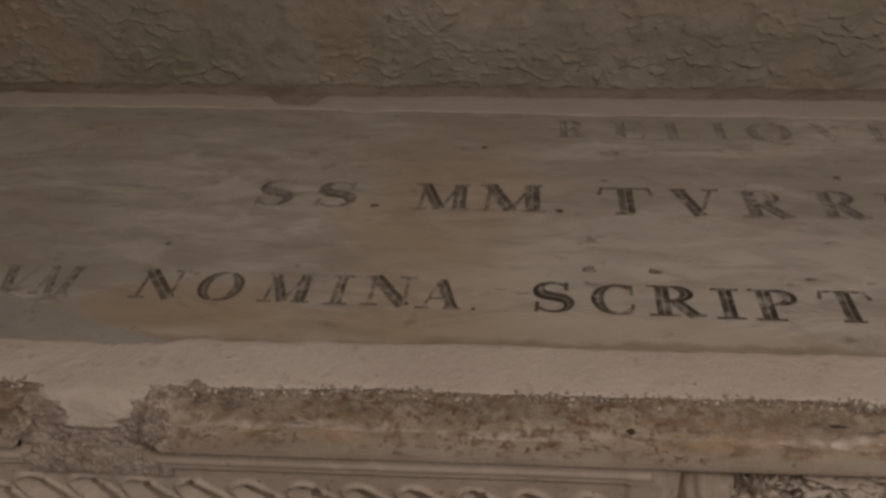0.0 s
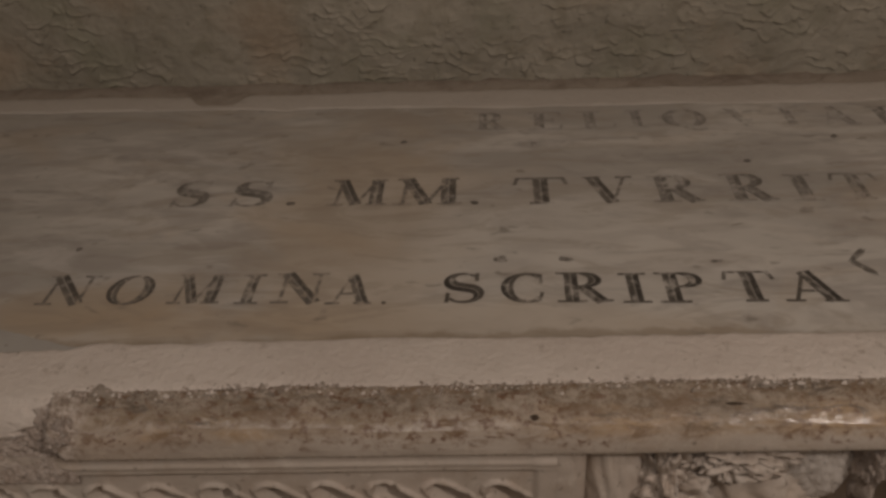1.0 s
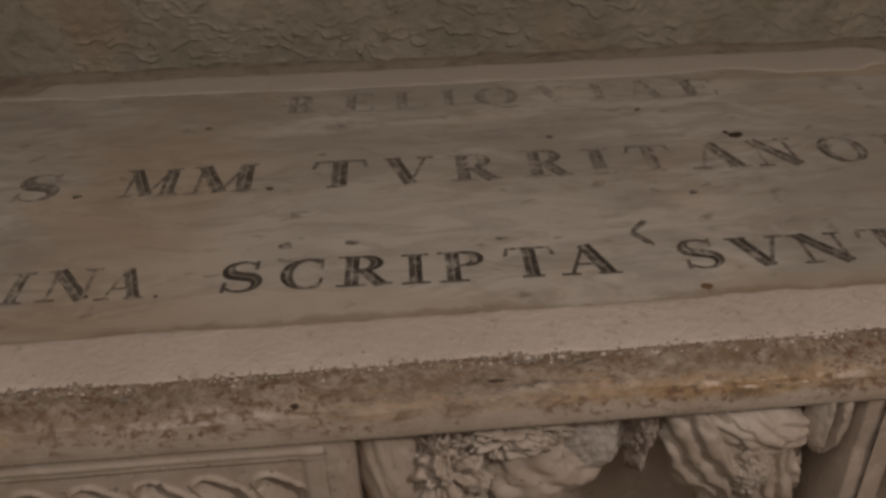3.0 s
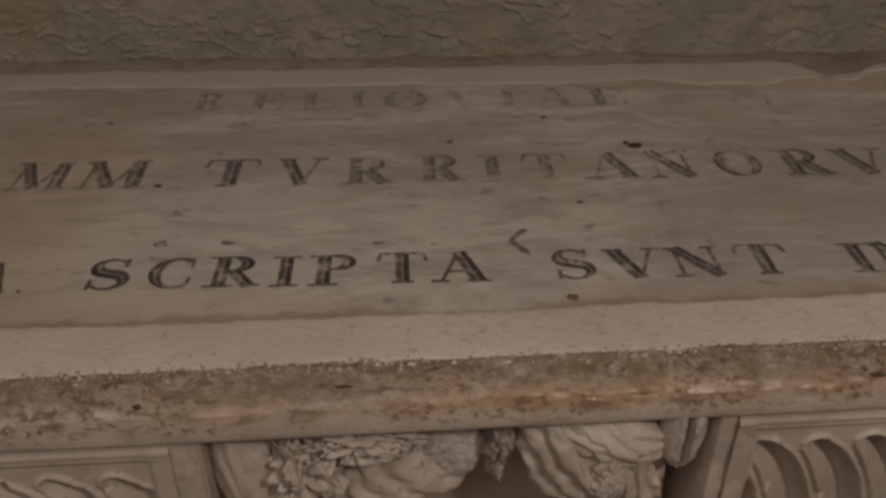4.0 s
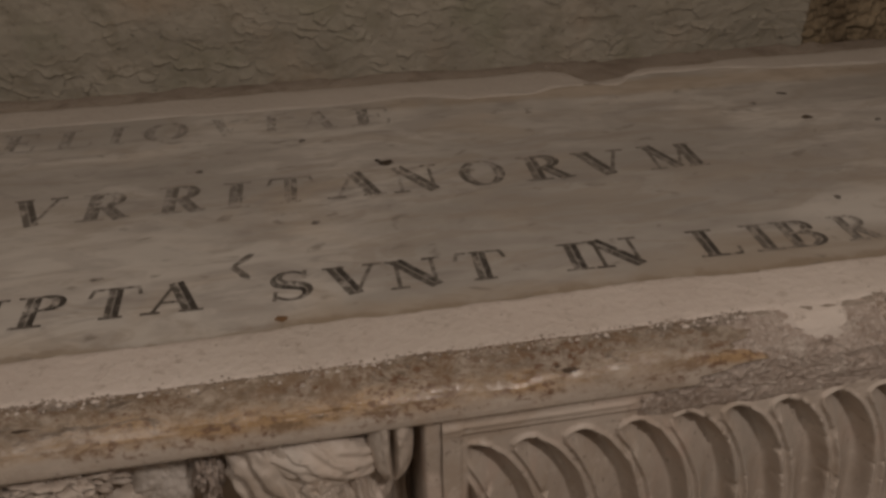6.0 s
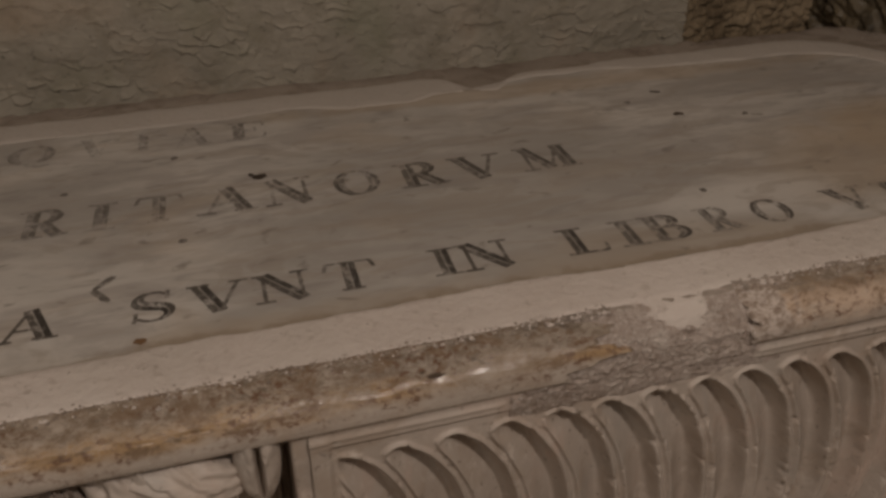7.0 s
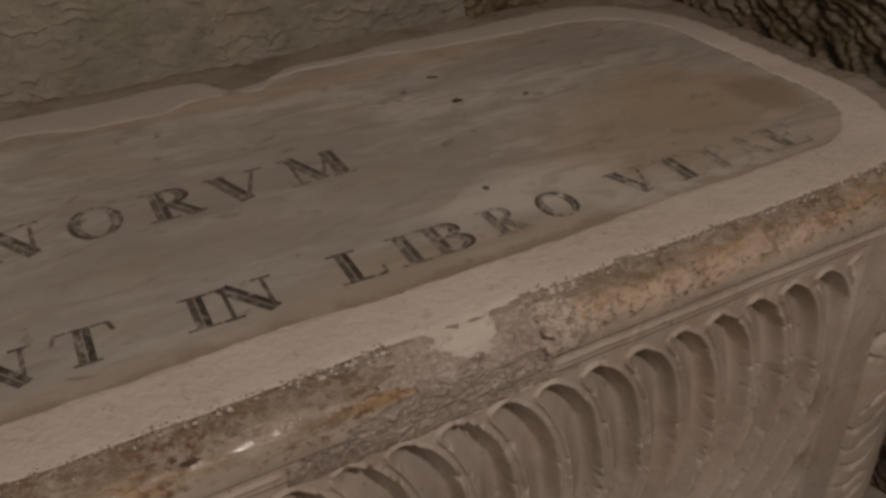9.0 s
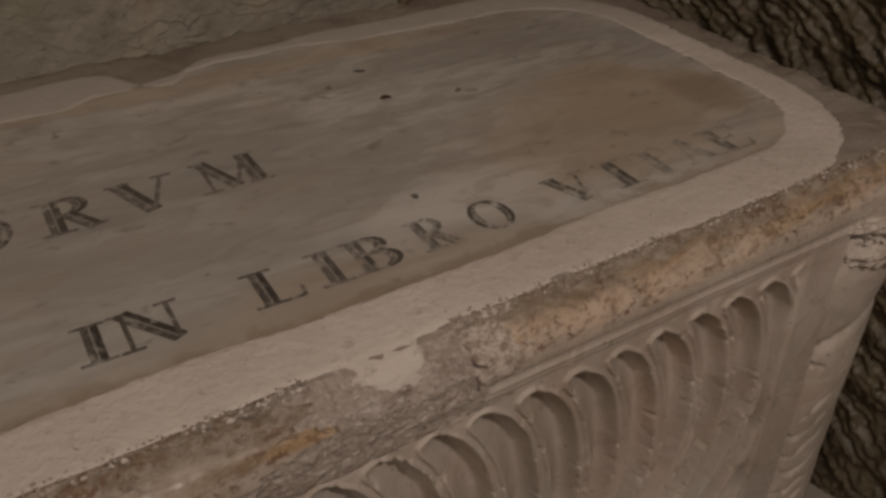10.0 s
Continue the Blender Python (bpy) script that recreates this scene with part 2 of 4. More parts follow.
# where lengths are broken off, their ends have lost the polish
ragged_x = times(tree, sep.outputs["X"], times(tree, noisy(tree, position(tree, (1, 1, 1), (2, 2, 7)), 38.0, 6.0, 0.7, 0.4), 0.09), "ADD")
bare = times(tree, span(tree, sep.outputs["X"], 0.93, 0.94), span(tree, ragged_x, 1.055, 1.070, 1.0, 0.0))
bare = times(tree, bare, times(tree, span(tree, sep.outputs["X"], -0.22, -0.215), span(tree, ragged_x, -0.135, -0.120, 1.0, 0.0)), "ADD")
base = blend(tree, times(tree, bare, 0.9), base, blend(tree, span(tree, gravel, 0.42, 0.58), (0.25, 0.19, 0.145), (0.54, 0.46, 0.395)))
link(tree, base, b.inputs["Base Color"])
polish = times(tree, span(tree, ragged, 0.713, 0.724, 0.16, 0.85), times(tree, times(tree, speck, 0.3), times(tree, bare, 0.6), "ADD"), "ADD")
link(tree, polish, b.inputs["Roughness"])
lump_ = times(tree, times(tree, gravel, span(tree, ragged, 0.710, 0.722, 0.12, 2.2)), times(tree, mottle, 0.35), "ADD")
relief(tree, b, lump_, 0.45, 0.0016)

plaster, tree, b, base = stone("flaking_plaster", (0.34, 0.30, 0.235), (0.42, 0.37, 0.295), (0.28, 0.245, 0.18), 0.6, 0.8, 60.0, 0.0018)
tint = noisy(tree, position(tree, (1, 1, 1), (6, 1, 3)), 5.0, 4.0, 0.55)
base = blend(tree, times(tree, span(tree, tint, 0.5, 0.7), 0.5), base, (0.42, 0.31, 0.215))
base = blend(tree, times(tree, span(tree, tint, 0.45, 0.3), 0.5), base, (0.29, 0.28, 0.195))
link(tree, base, b.inputs["Base Color"])
rubble_mat = stone("brown_rubble", (0.22, 0.165, 0.10), (0.34, 0.26, 0.165), (0.12, 0.085, 0.05), 0.8, 0.85, 50.0, 0.006)[0]
rock_mat = stone("dark_tooled_rock", (0.105, 0.081, 0.049), (0.17, 0.132, 0.08), (0.075, 0.057, 0.035), 0.9, 0.45, 45.0, 0.006, (1, 1, 0.6))[0]
lime = stone("limewashed_stone", (0.34, 0.29, 0.23), (0.42, 0.36, 0.29), (0.27, 0.22, 0.16), 0.5, 0.85, 40.0, 0.004)[0]
grey_fill = stone("grey_filler", (0.52, 0.46, 0.41), (0.58, 0.52, 0.465), (0.40, 0.36, 0.32), 0.4, 0.75, 120.0, 0.0006)[0]
repair = stone("grey_repair", (0.33, 0.30, 0.27), (0.39, 0.36, 0.32), (0.27, 0.245, 0.215), 0.5, 0.6, 60.0, 0.0006)[0]
dark_spot = stone("dark_mineral", (0.03, 0.02, 0.014), (0.06, 0.04, 0.025), (0.02, 0.014, 0.01), 0.5, 0.5, 90.0, 0.001)[0]
umber = stone("umber_pit", (0.075, 0.05, 0.033), (0.11, 0.075, 0.05), (0.05, 0.034, 0.022), 0.5, 0.8, 90.0, 0.001)[0]
rust_spot = stone("rust_mark", (0.15, 0.085, 0.04), (0.20, 0.11, 0.05), (0.1, 0.045, 0.02), 0.5, 0.6, 90.0, 0.001)[0]

# ---- mesh helpers ----


def rnd(ix, iy, seed=0):
    """A number from 0 to 1 for each pair of whole numbers."""
    h = (ix.astype(np.int64) * 374761393 + iy.astype(np.int64) * 668265263 + seed * 974634777) & 0x7FFFFFFF
    h = ((h ^ (h >> 13)) * 1274126177) & 0x7FFFFFFF
    return ((h ^ (h >> 16)) & 0xFFFF) / 65535.0


def wave(x, y, seed=0):
    """Smooth noise from -1 to 1, about one bump a unit."""
    ix, iy = np.floor(x), np.floor(y)
    fx, fy = x - ix, y - iy
    fx, fy = fx * fx * (3 - 2 * fx), fy * fy * (3 - 2 * fy)
    a, b_, c, d = rnd(ix, iy, seed), rnd(ix + 1, iy, seed), rnd(ix, iy + 1, seed), rnd(ix + 1, iy + 1, seed)
    return 2 * ((a * (1 - fx) + b_ * fx) * (1 - fy) + (c * (1 - fx) + d * fx) * fy) - 1


def fractal(x, y, seed=0, octaves=4, gain=0.5):
    out, amp = 0 * x, 1.0
    for n in range(octaves):
        out, amp = out + amp * wave(x * 2**n, y * 2**n, seed + 7 * n), amp * gain
    return out


def cells(x, y, seed=0):
    """Irregular cells: the way to the nearest cell's centre, its number, and the distance to its border."""
    ix, iy = np.floor(x), np.floor(y)
    best, second = np.full(x.shape, 9.0), np.full(x.shape, 9.0)
    bx, by, num = 0 * x, 0 * x, 0 * x
    for dx in (-1, 0, 1):
        for dy in (-1, 0, 1):
            cx, cy = ix + dx, iy + dy
            px = cx + 0.1 + 0.8 * rnd(cx, cy, seed) - x
            py = cy + 0.1 + 0.8 * rnd(cx, cy, seed + 1) - y
            far = np.hypot(px, py)
            near = far < best
            second = np.where(near, best, np.minimum(second, far))
            best = np.where(near, far, best)
            bx, by, num = np.where(near, px, bx), np.where(near, py, by), np.where(near, rnd(cx, cy, seed + 2), num)
    return bx, by, num, second - best


def mesh_of(name, verts, quads, mats, smooth=True, tris=()):
    me = bpy.data.meshes.new(name)
    me.from_pydata([tuple(v) for v in np.asarray(verts, float).tolist()], [], [tuple(q) for q in quads] + [tuple(q) for q in tris])
    for m in mats if isinstance(mats, (list, tuple)) else [mats]:
        me.materials.append(m)
    me.polygons.foreach_set("use_smooth", [smooth] * len(me.polygons))
    me.update()
    return me


def sheet(name, xyz, mat, closed=False, smooth=True):
    """A mesh from an array of places, rows x columns x 3."""
    rows, cols, _ = xyz.shape
    at = np.arange(rows * cols).reshape(rows, cols)
    if closed:
        at = np.concatenate([at, at[:, :1]], 1)
    q = np.stack([at[:-1, :-1], at[:-1, 1:], at[1:, 1:], at[1:, :-1]], -1).reshape(-1, 4)
    return mesh_of(name, xyz.reshape(-1, 3), q.tolist(), mat, smooth)


def part(name, me, parent, label=""):
    ob = new(name, me)
    ob.parent = parent
    if label:
        tagged(ob, label)
    return ob


def block(lo, hi, bevel=0.0):
    bm = bmesh.new()
    bmesh.ops.create_cube(bm, size=1.0)
    for v in bm.verts:
        v.co = Vector([(lo[n] + hi[n]) / 2 + v.co[n] * (hi[n] - lo[n]) for n in range(3)])
    if bevel:
        bmesh.ops.bevel(bm, geom=bm.edges[:], offset=bevel, segments=2, affect="EDGES")
    return bm


def mesh_block(name, lo, hi, mat, bevel=0.0):
    me, bm = bpy.data.meshes.new(name), block(lo, hi, bevel)
    bm.to_mesh(me)
    bm.free()
    me.materials.append(mat)
    return me


# ---- the plan ----
TOP = 0.70                      # the slab's upper side
RIGHT, LEFT, BACK = 1.545, -0.82, 1.135
WALL = 1.378


def front(x):
    """The plane of the carved front, which runs a little askew to the writing."""
    return 0.468 + 0.027 * x


def ring(x0, x1, near, far, radius, count=900, seed=0, rough=0.0):
    """A rounded rectangle with a rough outline. near(x) and far(x) give its front and back edge."""
    s = np.linspace(0, 4, count, endpoint=False)
    side, f = s.astype(int), s - s.astype(int)
    cx, hx = (x0 + x1) / 2, (x1 - x0) / 2
    u = np.choose(side, [2 * f - 1, 1 + 0 * f, 1 - 2 * f, -1 + 0 * f])
    w = np.choose(side, [-1 + 0 * f, 2 * f - 1, 1 + 0 * f, 1 - 2 * f])
    depth = 0.5
    px, py = u * hx, w * depth / 2
    ax, ay = np.abs(px) - (hx - radius), np.abs(py) - (depth / 2 - radius)
    corner = (ax > 0) & (ay > 0)
    far_ = np.maximum(np.maximum(ax, ay), 1e-9)
    norm = np.hypot(ax, ay)
    px = np.where(corner, np.sign(px) * (hx - radius + ax / np.maximum(norm, 1e-9) * far_), px)
    py = np.where(corner, np.sign(py) * (depth / 2 - radius + ay / np.maximum(norm, 1e-9) * far_), py)
    x = cx + px
    t = py / depth + 0.5
    y0, y1 = near(x), far(x)
    y = y0 + (y1 - y0) * t
    jag = rough * fractal(s * 60, 0 * s, seed, 4, 0.7)
    y = y + jag * np.where(t < 0.5, -1, 1) * (np.abs(py) > 0.2)
    x = x + jag * np.sign(px) * (np.abs(px) > hx - radius)
    return x, y


def bump(x, a, b, edge=0.02):
    """1 between a and b, falling smoothly to 0 outside."""
    up, down = np.clip((x - a) / edge + 0.5, 0, 1), np.clip((b - x) / edge + 0.5, 0, 1)
    return up * up * (3 - 2 * up) * down * down * (3 - 2 * down)


def slab_near(x):
    return front(x) + 0.086 + 0.006 * bump(x, -0.205, -0.17, 0.03) - 0.004 * bump(x, -0.9, -0.2) + 0.003 * wave(x * 9, 0 * x, 5)


def slab_far(x):
    return 1.031 + 0.006 * wave(x * 6, 0 * x, 3) - 0.018 * bump(x, 0.70, 0.83, 0.06) + 0.020 * bump(x, 0.93, 1.12, 0.1) - 0.008 * bump(x, -0.16, -0.1, 0.05)


def bed_near(x):
    return front(x) + 0.029 + 0.002 * wave(x * 14, 0 * x, 8) - 0.012 * bump(x, -0.285, -0.20, 0.03)


def bed_far(x):
    return 1.084 + 0.003 * wave(x * 8, 0 * x, 4) - 0.032 * bump(x, -0.262, -0.198, 0.02) - 0.052 * bump(x, 0.880, 0.945, 0.05) - 0.014 * bump(x, 0.9, 1.08, 0.1) + 0.006 * bump(x, 0.78, 0.86, 0.05)


# ---- the chamber ----
floor = tagged(new("floor", mesh_block("floor", (-2.4, -2.6, -0.1), (2.4, 1.7, 0.0), lime)), "pale worn stone floor", "floor", kind="structure")
ceiling = tagged(new("ceiling", mesh_block("ceiling", (-2.4, -2.6, 2.4), (2.4, 1.7, 2.5), lime)), "limewashed stone ceiling", "ceiling", kind="structure")
tagged(new("wall_south", mesh_block("wall_south", (-2.4, -2.7, 0), (2.4, -2.6, 2.4), lime)), "limewashed wall of the crypt", "wall", kind="structure")
tagged(new("wall_west", mesh_block("wall_west", (-2.5, -2.6, 0), (-2.4, 1.7, 2.4), lime)), "limewashed wall of the crypt", "wall", kind="structure")

# the plastered back wall: overlapping flakes whose lower edges stand proud
gx = np.concatenate([np.linspace(-2.4, -1.0, 30), np.linspace(-0.997, 1.383, 1500)])
gz = np.concatenate([np.linspace(0.0, 0.5, 12), np.linspace(0.502, 0.80, 230), np.linspace(0.82, 2.4, 30)])
X, Z = np.meshgrid(gx, gz)
wx, wz = X + 0.012 * fractal(X * 28, Z * 30, 11, 4), Z + 0.009 * fractal(X * 26, Z * 30, 21, 4)
bx, by, num, edge = cells(wx / 0.026, wz / 0.014, 31)
bx2, by2, num2, edge2 = cells(wx / 0.070 + 3.3, wz / 0.040, 41)
peel = np.clip(0.25 + 1.1 * fractal(X * 9, Z * 13, 51, 4, 0.6), 0, 1) * (num > 0.45)
lift = np.clip(by + 0.45 * bx, 0, 0.6) ** 1.3
big = np.clip(0.1 + 1.2 * fractal(X * 6 + 9, Z * 9, 53, 3), 0, 1) * (num2 > 0.5)
out = 0.0068 * peel * lift + 0.0055 * big * np.clip(by2 + 0.3 * bx2, 0, 0.55) ** 1.5 + 0.0008 * num + 0.0040 * fractal(X * 9, Z * 9, 61, 5) + 0.0007 * fractal(X * 70, Z * 90, 63, 3)
wall = tagged(new("wall_north", sheet("wall_north", np.stack([X, WALL - out, Z], -1), plaster)), "grey-brown wall with flaking, cracked plaster", "wall", kind="structure")
tagged(new("wall_backing", mesh_block("wall_backing", (-2.4, 1.41, 0), (2.4, 1.7, 2.4), lime)), "stone core of the back wall", "wall", kind="structure")

# bare rubble beside the plaster
X, Z = np.meshgrid(np.linspace(1.380, 1.66, 150), np.concatenate([np.linspace(0, 0.5, 10), np.linspace(0.504, 0.86, 170), np.linspace(0.9, 2.4, 20)]))
bx, by, num, edge = cells(X / 0.022 + fractal(X * 40, Z * 40, 5, 2) * 0.3, Z / 0.018, 71)
out = 0.010 * num + 0.012 * np.clip(edge, 0, 0.5) + 0.008 * fractal(X * 30, Z * 30, 72, 4)
tagged(new("wall_rubble", sheet("wall_rubble", np.stack([X, WALL + 0.012 - out, Z], -1), rubble_mat)), "brown rough rubble beside the plaster", "wall", kind="structure")

# the dark rock at the end, tooled with a point in slanting furrows
Y, Z = np.meshgrid(np.linspace(-0.6, 1.40, 620), np.concatenate([np.linspace(0, 1.0, 330), np.linspace(1.02, 2.4, 40)]))
slant = 0.75 * Y - 1.05 * Z + 0.010 * fractal(Y * 9, Z * 9, 81, 3)
along = Y + 0.9 * Z
furrow = np.abs(((slant / 0.021 + 0.25 * wave(along * 7, slant * 20, 83)) % 1.0) - 0.5) * 2
cutm = np.clip(0.5 + 0.8 * fractal(along * 9, slant * 26, 84, 2), 0, 1)
out = 0.008 * furrow * cutm + 0.014 * fractal(Y * 5, Z * 4, 85, 4) + 0.008 * fractal(slant * 34, along * 9, 87, 4, 0.6) + 0.004 * fractal(Y * 80, Z * 60, 86, 3, 0.7)
tagged(new("wall_east", sheet("wall_east", np.stack([1.645 + 0.10 * (1.38 - Y) - out, Y, Z], -1), rock_mat)), "dark brown rock wall with tool marks", "wall", kind="structure")
tagged(new("wall_east_backing", mesh_block("wall_east_backing", (2.0, -2.6, 0), (2.4, 1.4, 2.4), rock_mat)), "dark rock behind the tooled face", "wall", kind="structure")
tagged(new("wall_east_south", mesh_block("wall_east_south", (1.84, -2.6, 0), (2.0, -0.55, 2.4), rock_mat)), "dark rock beside the tooled face", "wall", kind="structure")

# ---- the sarcophagus ----
tomb = tagged(new("sarcophagus"), "old marble sarcophagus with curved fluting and a damaged moulding", "sarcophagus")

# core: a solid chest behind the carved front
me, bm = bpy.data.meshes.new("chest"), block((LEFT + 0.06, 0.0, 0.0), (1.465, 1.11, 0.686))
for v in bm.verts:
    if v.co.y < 0.5:
        v.co.y = front(v.co.x) + 0.105
bm.to_mesh(me)
bm.free()
me.materials.append(carved)
part("chest", me, tomb)

# flat rim round the bedding, rounded over at its outer edge
count = 900
xi, yi = ring(LEFT + 0.04, 1.497, lambda x: bed_near(x) + 0.012, lambda x: bed_far(x) - 0.012, 0.17, count)
xo, yo = ring(LEFT, RIGHT, lambda x: front(x) + 0.022, lambda x: BACK + 0 * x, 0.06, count, 15, 0.0015)
rows = []
for f, dz in ((0.0, -0.0015), (0.25, -0.0008), (0.5, -0.0012), (0.75, -0.0018), (0.90, -0.003), (0.97, -0.006), (1.0, -0.013), (1.0, -0.040), (0.80, -0.052), (0.3, -0.055)):
    x, y = xi + (xo - xi) * f, yi + (yo - yi) * f
    z = TOP + dz + 0.0022 * fractal(x * 45, y * 45, 17, 5, 0.65) * (0.2 + f)
    rows.append(np.stack([x, y, z], -1))
part("rim", sheet("rim", np.array(rows), rim_stone, closed=True), tomb, "brown weathered stone rim")


def moulding(x0, x1, torn0, torn1, seed):
    """A length of the rounded edge along the front; torn: how far its ends are broken back."""
    prof = np.array([(.040, -.0035), (.031, -.0005), (.026, .0006), (.020, -.0025), (.013, -.0070), (.007, -.0112), (.002, -.0152), (-.001, -.0185), (-.003, -.022), (-.0045, -.027), (-.0055, -.033), (-.0055, -.038), (-.002, -.0425), (.006, -.044), (.030, -.045)])
    k = np.linspace(0, 1, 4 * len(prof))
    q = np.linspace(0, 1, len(prof))
    v, dz = np.interp(k, q, prof[:, 0]), np.interp(k, q, prof[:, 1])
    n = int((x1 - x0) / 0.003)
    s = np.linspace(0, 1, n)
    S, K = np.meshgrid(s, k, indexing="ij")
    a = x0 + torn0 * (0.75 * K + 0.16 * fractal(K * 7, 0 * K, seed, 4, 0.6))
    e = x1 - torn1 * (1.0 * K + 0.35 * fractal(K * 7, 0 * K + 4, seed + 3, 4, 0.6))
    x = a + (e - a) * S
    V, DZ = v[None] + 0 * S, dz[None] + 0 * S
    worn = 0.0009 * fractal(x * 14, K * 3, seed, 3) + 0.0007 * fractal(x * 90, K * 24, seed + 5, 3) * np.clip(1.5 - 3 * K, 0.1, 1)
    dent = 0.004 * np.clip(fractal(x * 30, K * 6, seed + 9, 3) - 0.75, 0, 1) * (K < 0.5)
    xyz = np.stack([x, front(x) + V + worn + dent, TOP + DZ - 0.7 * worn - dent], -1)
    # ragged caps at both ends, sunk towards the chest
    caps = []
    for end in (xyz[0], xyz[-1]):
        c = end.copy()
        c[:, 1] = np.maximum(c[:, 1], front(c[:, 0]) + 0.03)
        c[:, 2] = TOP - 0.022 + 0.4 * (c[:, 2] - TOP + 0.022)
        caps.append(c)
    return sheet("moulding", np.concatenate([caps[0][None], xyz, caps[1][None]]), lipped)


part("moulding", moulding(LEFT, -0.288, 0.0, 0.02, 101), tomb, "brown stained rounded moulding with a broken end")
part("moulding", moulding(-0.205, 0.868, 0.022, 0.085, 111), tomb, "polished rounded moulding with brown stains")
part("moulding", moulding(0.968, 1.515, 0.022, 0.0, 121), tomb, "rounded moulding, orange stained, broken at one end")


def lump(name, centre, radii, squash, seed, amount, curl, mat, lean=0.0):
    """A carved boss: a rounded body with locks or folds cut into it."""
    th, ph = np.meshgrid(np.linspace(0, 2 * np.pi, 150, endpoint=False), np.linspace(0.02, np.pi - 0.02, 90))
    nx, ny, nz = np.cos(th) * np.sin(ph), np.sin(th) * np.sin(ph), np.cos(ph)
    if curl < 0:
        cut = amount * fractal(nx * 2.5 + ny * 1.7, nz * 2.5 + ny, seed, 6, 0.68)
    elif curl > 0:
        bx, by, num, edge = cells(th * curl * 0.8 + 0.5 * fractal(th * 3, ph * 3, seed, 2), ph * curl, seed)
        lock = np.abs(np.sin(5.5 * np.hypot(bx, by) + 2.2 * np.arctan2(by, bx) + 6 * num + fractal(th * 4, ph * 4, seed + 3, 2)))
        cut = amount * (0.9 * np.clip(edge * 1.6, 0, 0.8) + 0.75 * lock**0.7 - 0.85)
    else:
        fold = np.sin((nx * 5 + nz * 4 + 1.2 * fractal(nx * 2, nz * 2, seed, 3)) * 2.4)
        cut = amount * (0.6 * fold + 0.6 * fractal(nx * 3, nz * 3 + ny, seed + 4, 4))
    r = 1 + cut
    x = centre[0] + radii[0] * nx * r + lean * radii[2] * nz
    y = centre[1] + radii[1] * ny * r
    z = np.minimum(centre[2] + radii[2] * nz * r, squash)
    return sheet(name, np.stack([x, y, z], -1), mat, closed=True)


def rough_break(x0, x1, pts, mat, seed, amount):
    """Broken stone between two lengths of moulding: pts is the slope from the bedding down to the front."""
    n, m = int((x1 - x0) / 0.0011), 110
    k = np.linspace(0, 1, m)
    X, K = np.meshgrid(np.linspace(x0, x1, n), k, indexing="ij")
    q = np.linspace(0, 1, len(pts))
    V, DZ = np.interp(K, q, [p[0] for p in pts]), np.interp(K, q, [p[1] for p in pts])
    r = amount * (1.4 * fractal(X * 26, K * 3, seed, 3, 0.6) + 0.9 * fractal(X * 75, K * 9, seed + 5, 3, 0.6) + 0.8 * fractal(X * 210, K * 22, seed + 2, 3, 0.8))
    fade = np.sin(np.pi * np.clip(K, 0.0, 1))
    return sheet("broken_edge", np.stack([X, front(X) + V + r * fade, TOP + DZ - 0.5 * r * fade], -1), mat)


part("broken_edge", rough_break(0.765, 1.012, ((.036, -.0005), (.024, -.003), (.014, -.009), (.006, -.018), (.001, -.028), (-.0005, -.040), (.0005, -.050), (.0012, -.058), (.0018, -.066), (.0045, -.076)), broken, 131, 0.0011), tomb, "rough broken stone where the moulding is lost")
part("broken_edge", rough_break(-0.305, -0.185, ((.026, -.001), (.018, -.006), (.013, -.018), (.010, -.030), (.007, -.036), (.003, -.046), (-.001, -.058), (-.0015, -.066), (.006, -.074)), broken, 141, 0.0018), tomb, "rough broken stone where the moulding is lost")


part("broken_end", lump("broken_end", (-0.192, front(-0.19) + 0.010, 0.671), (0.016, 0.015, 0.019), 0.694, 145, 0.22, -1, broken), tomb, "rough broken end of the moulding")

# fluted fields
PITCH = 0.0442


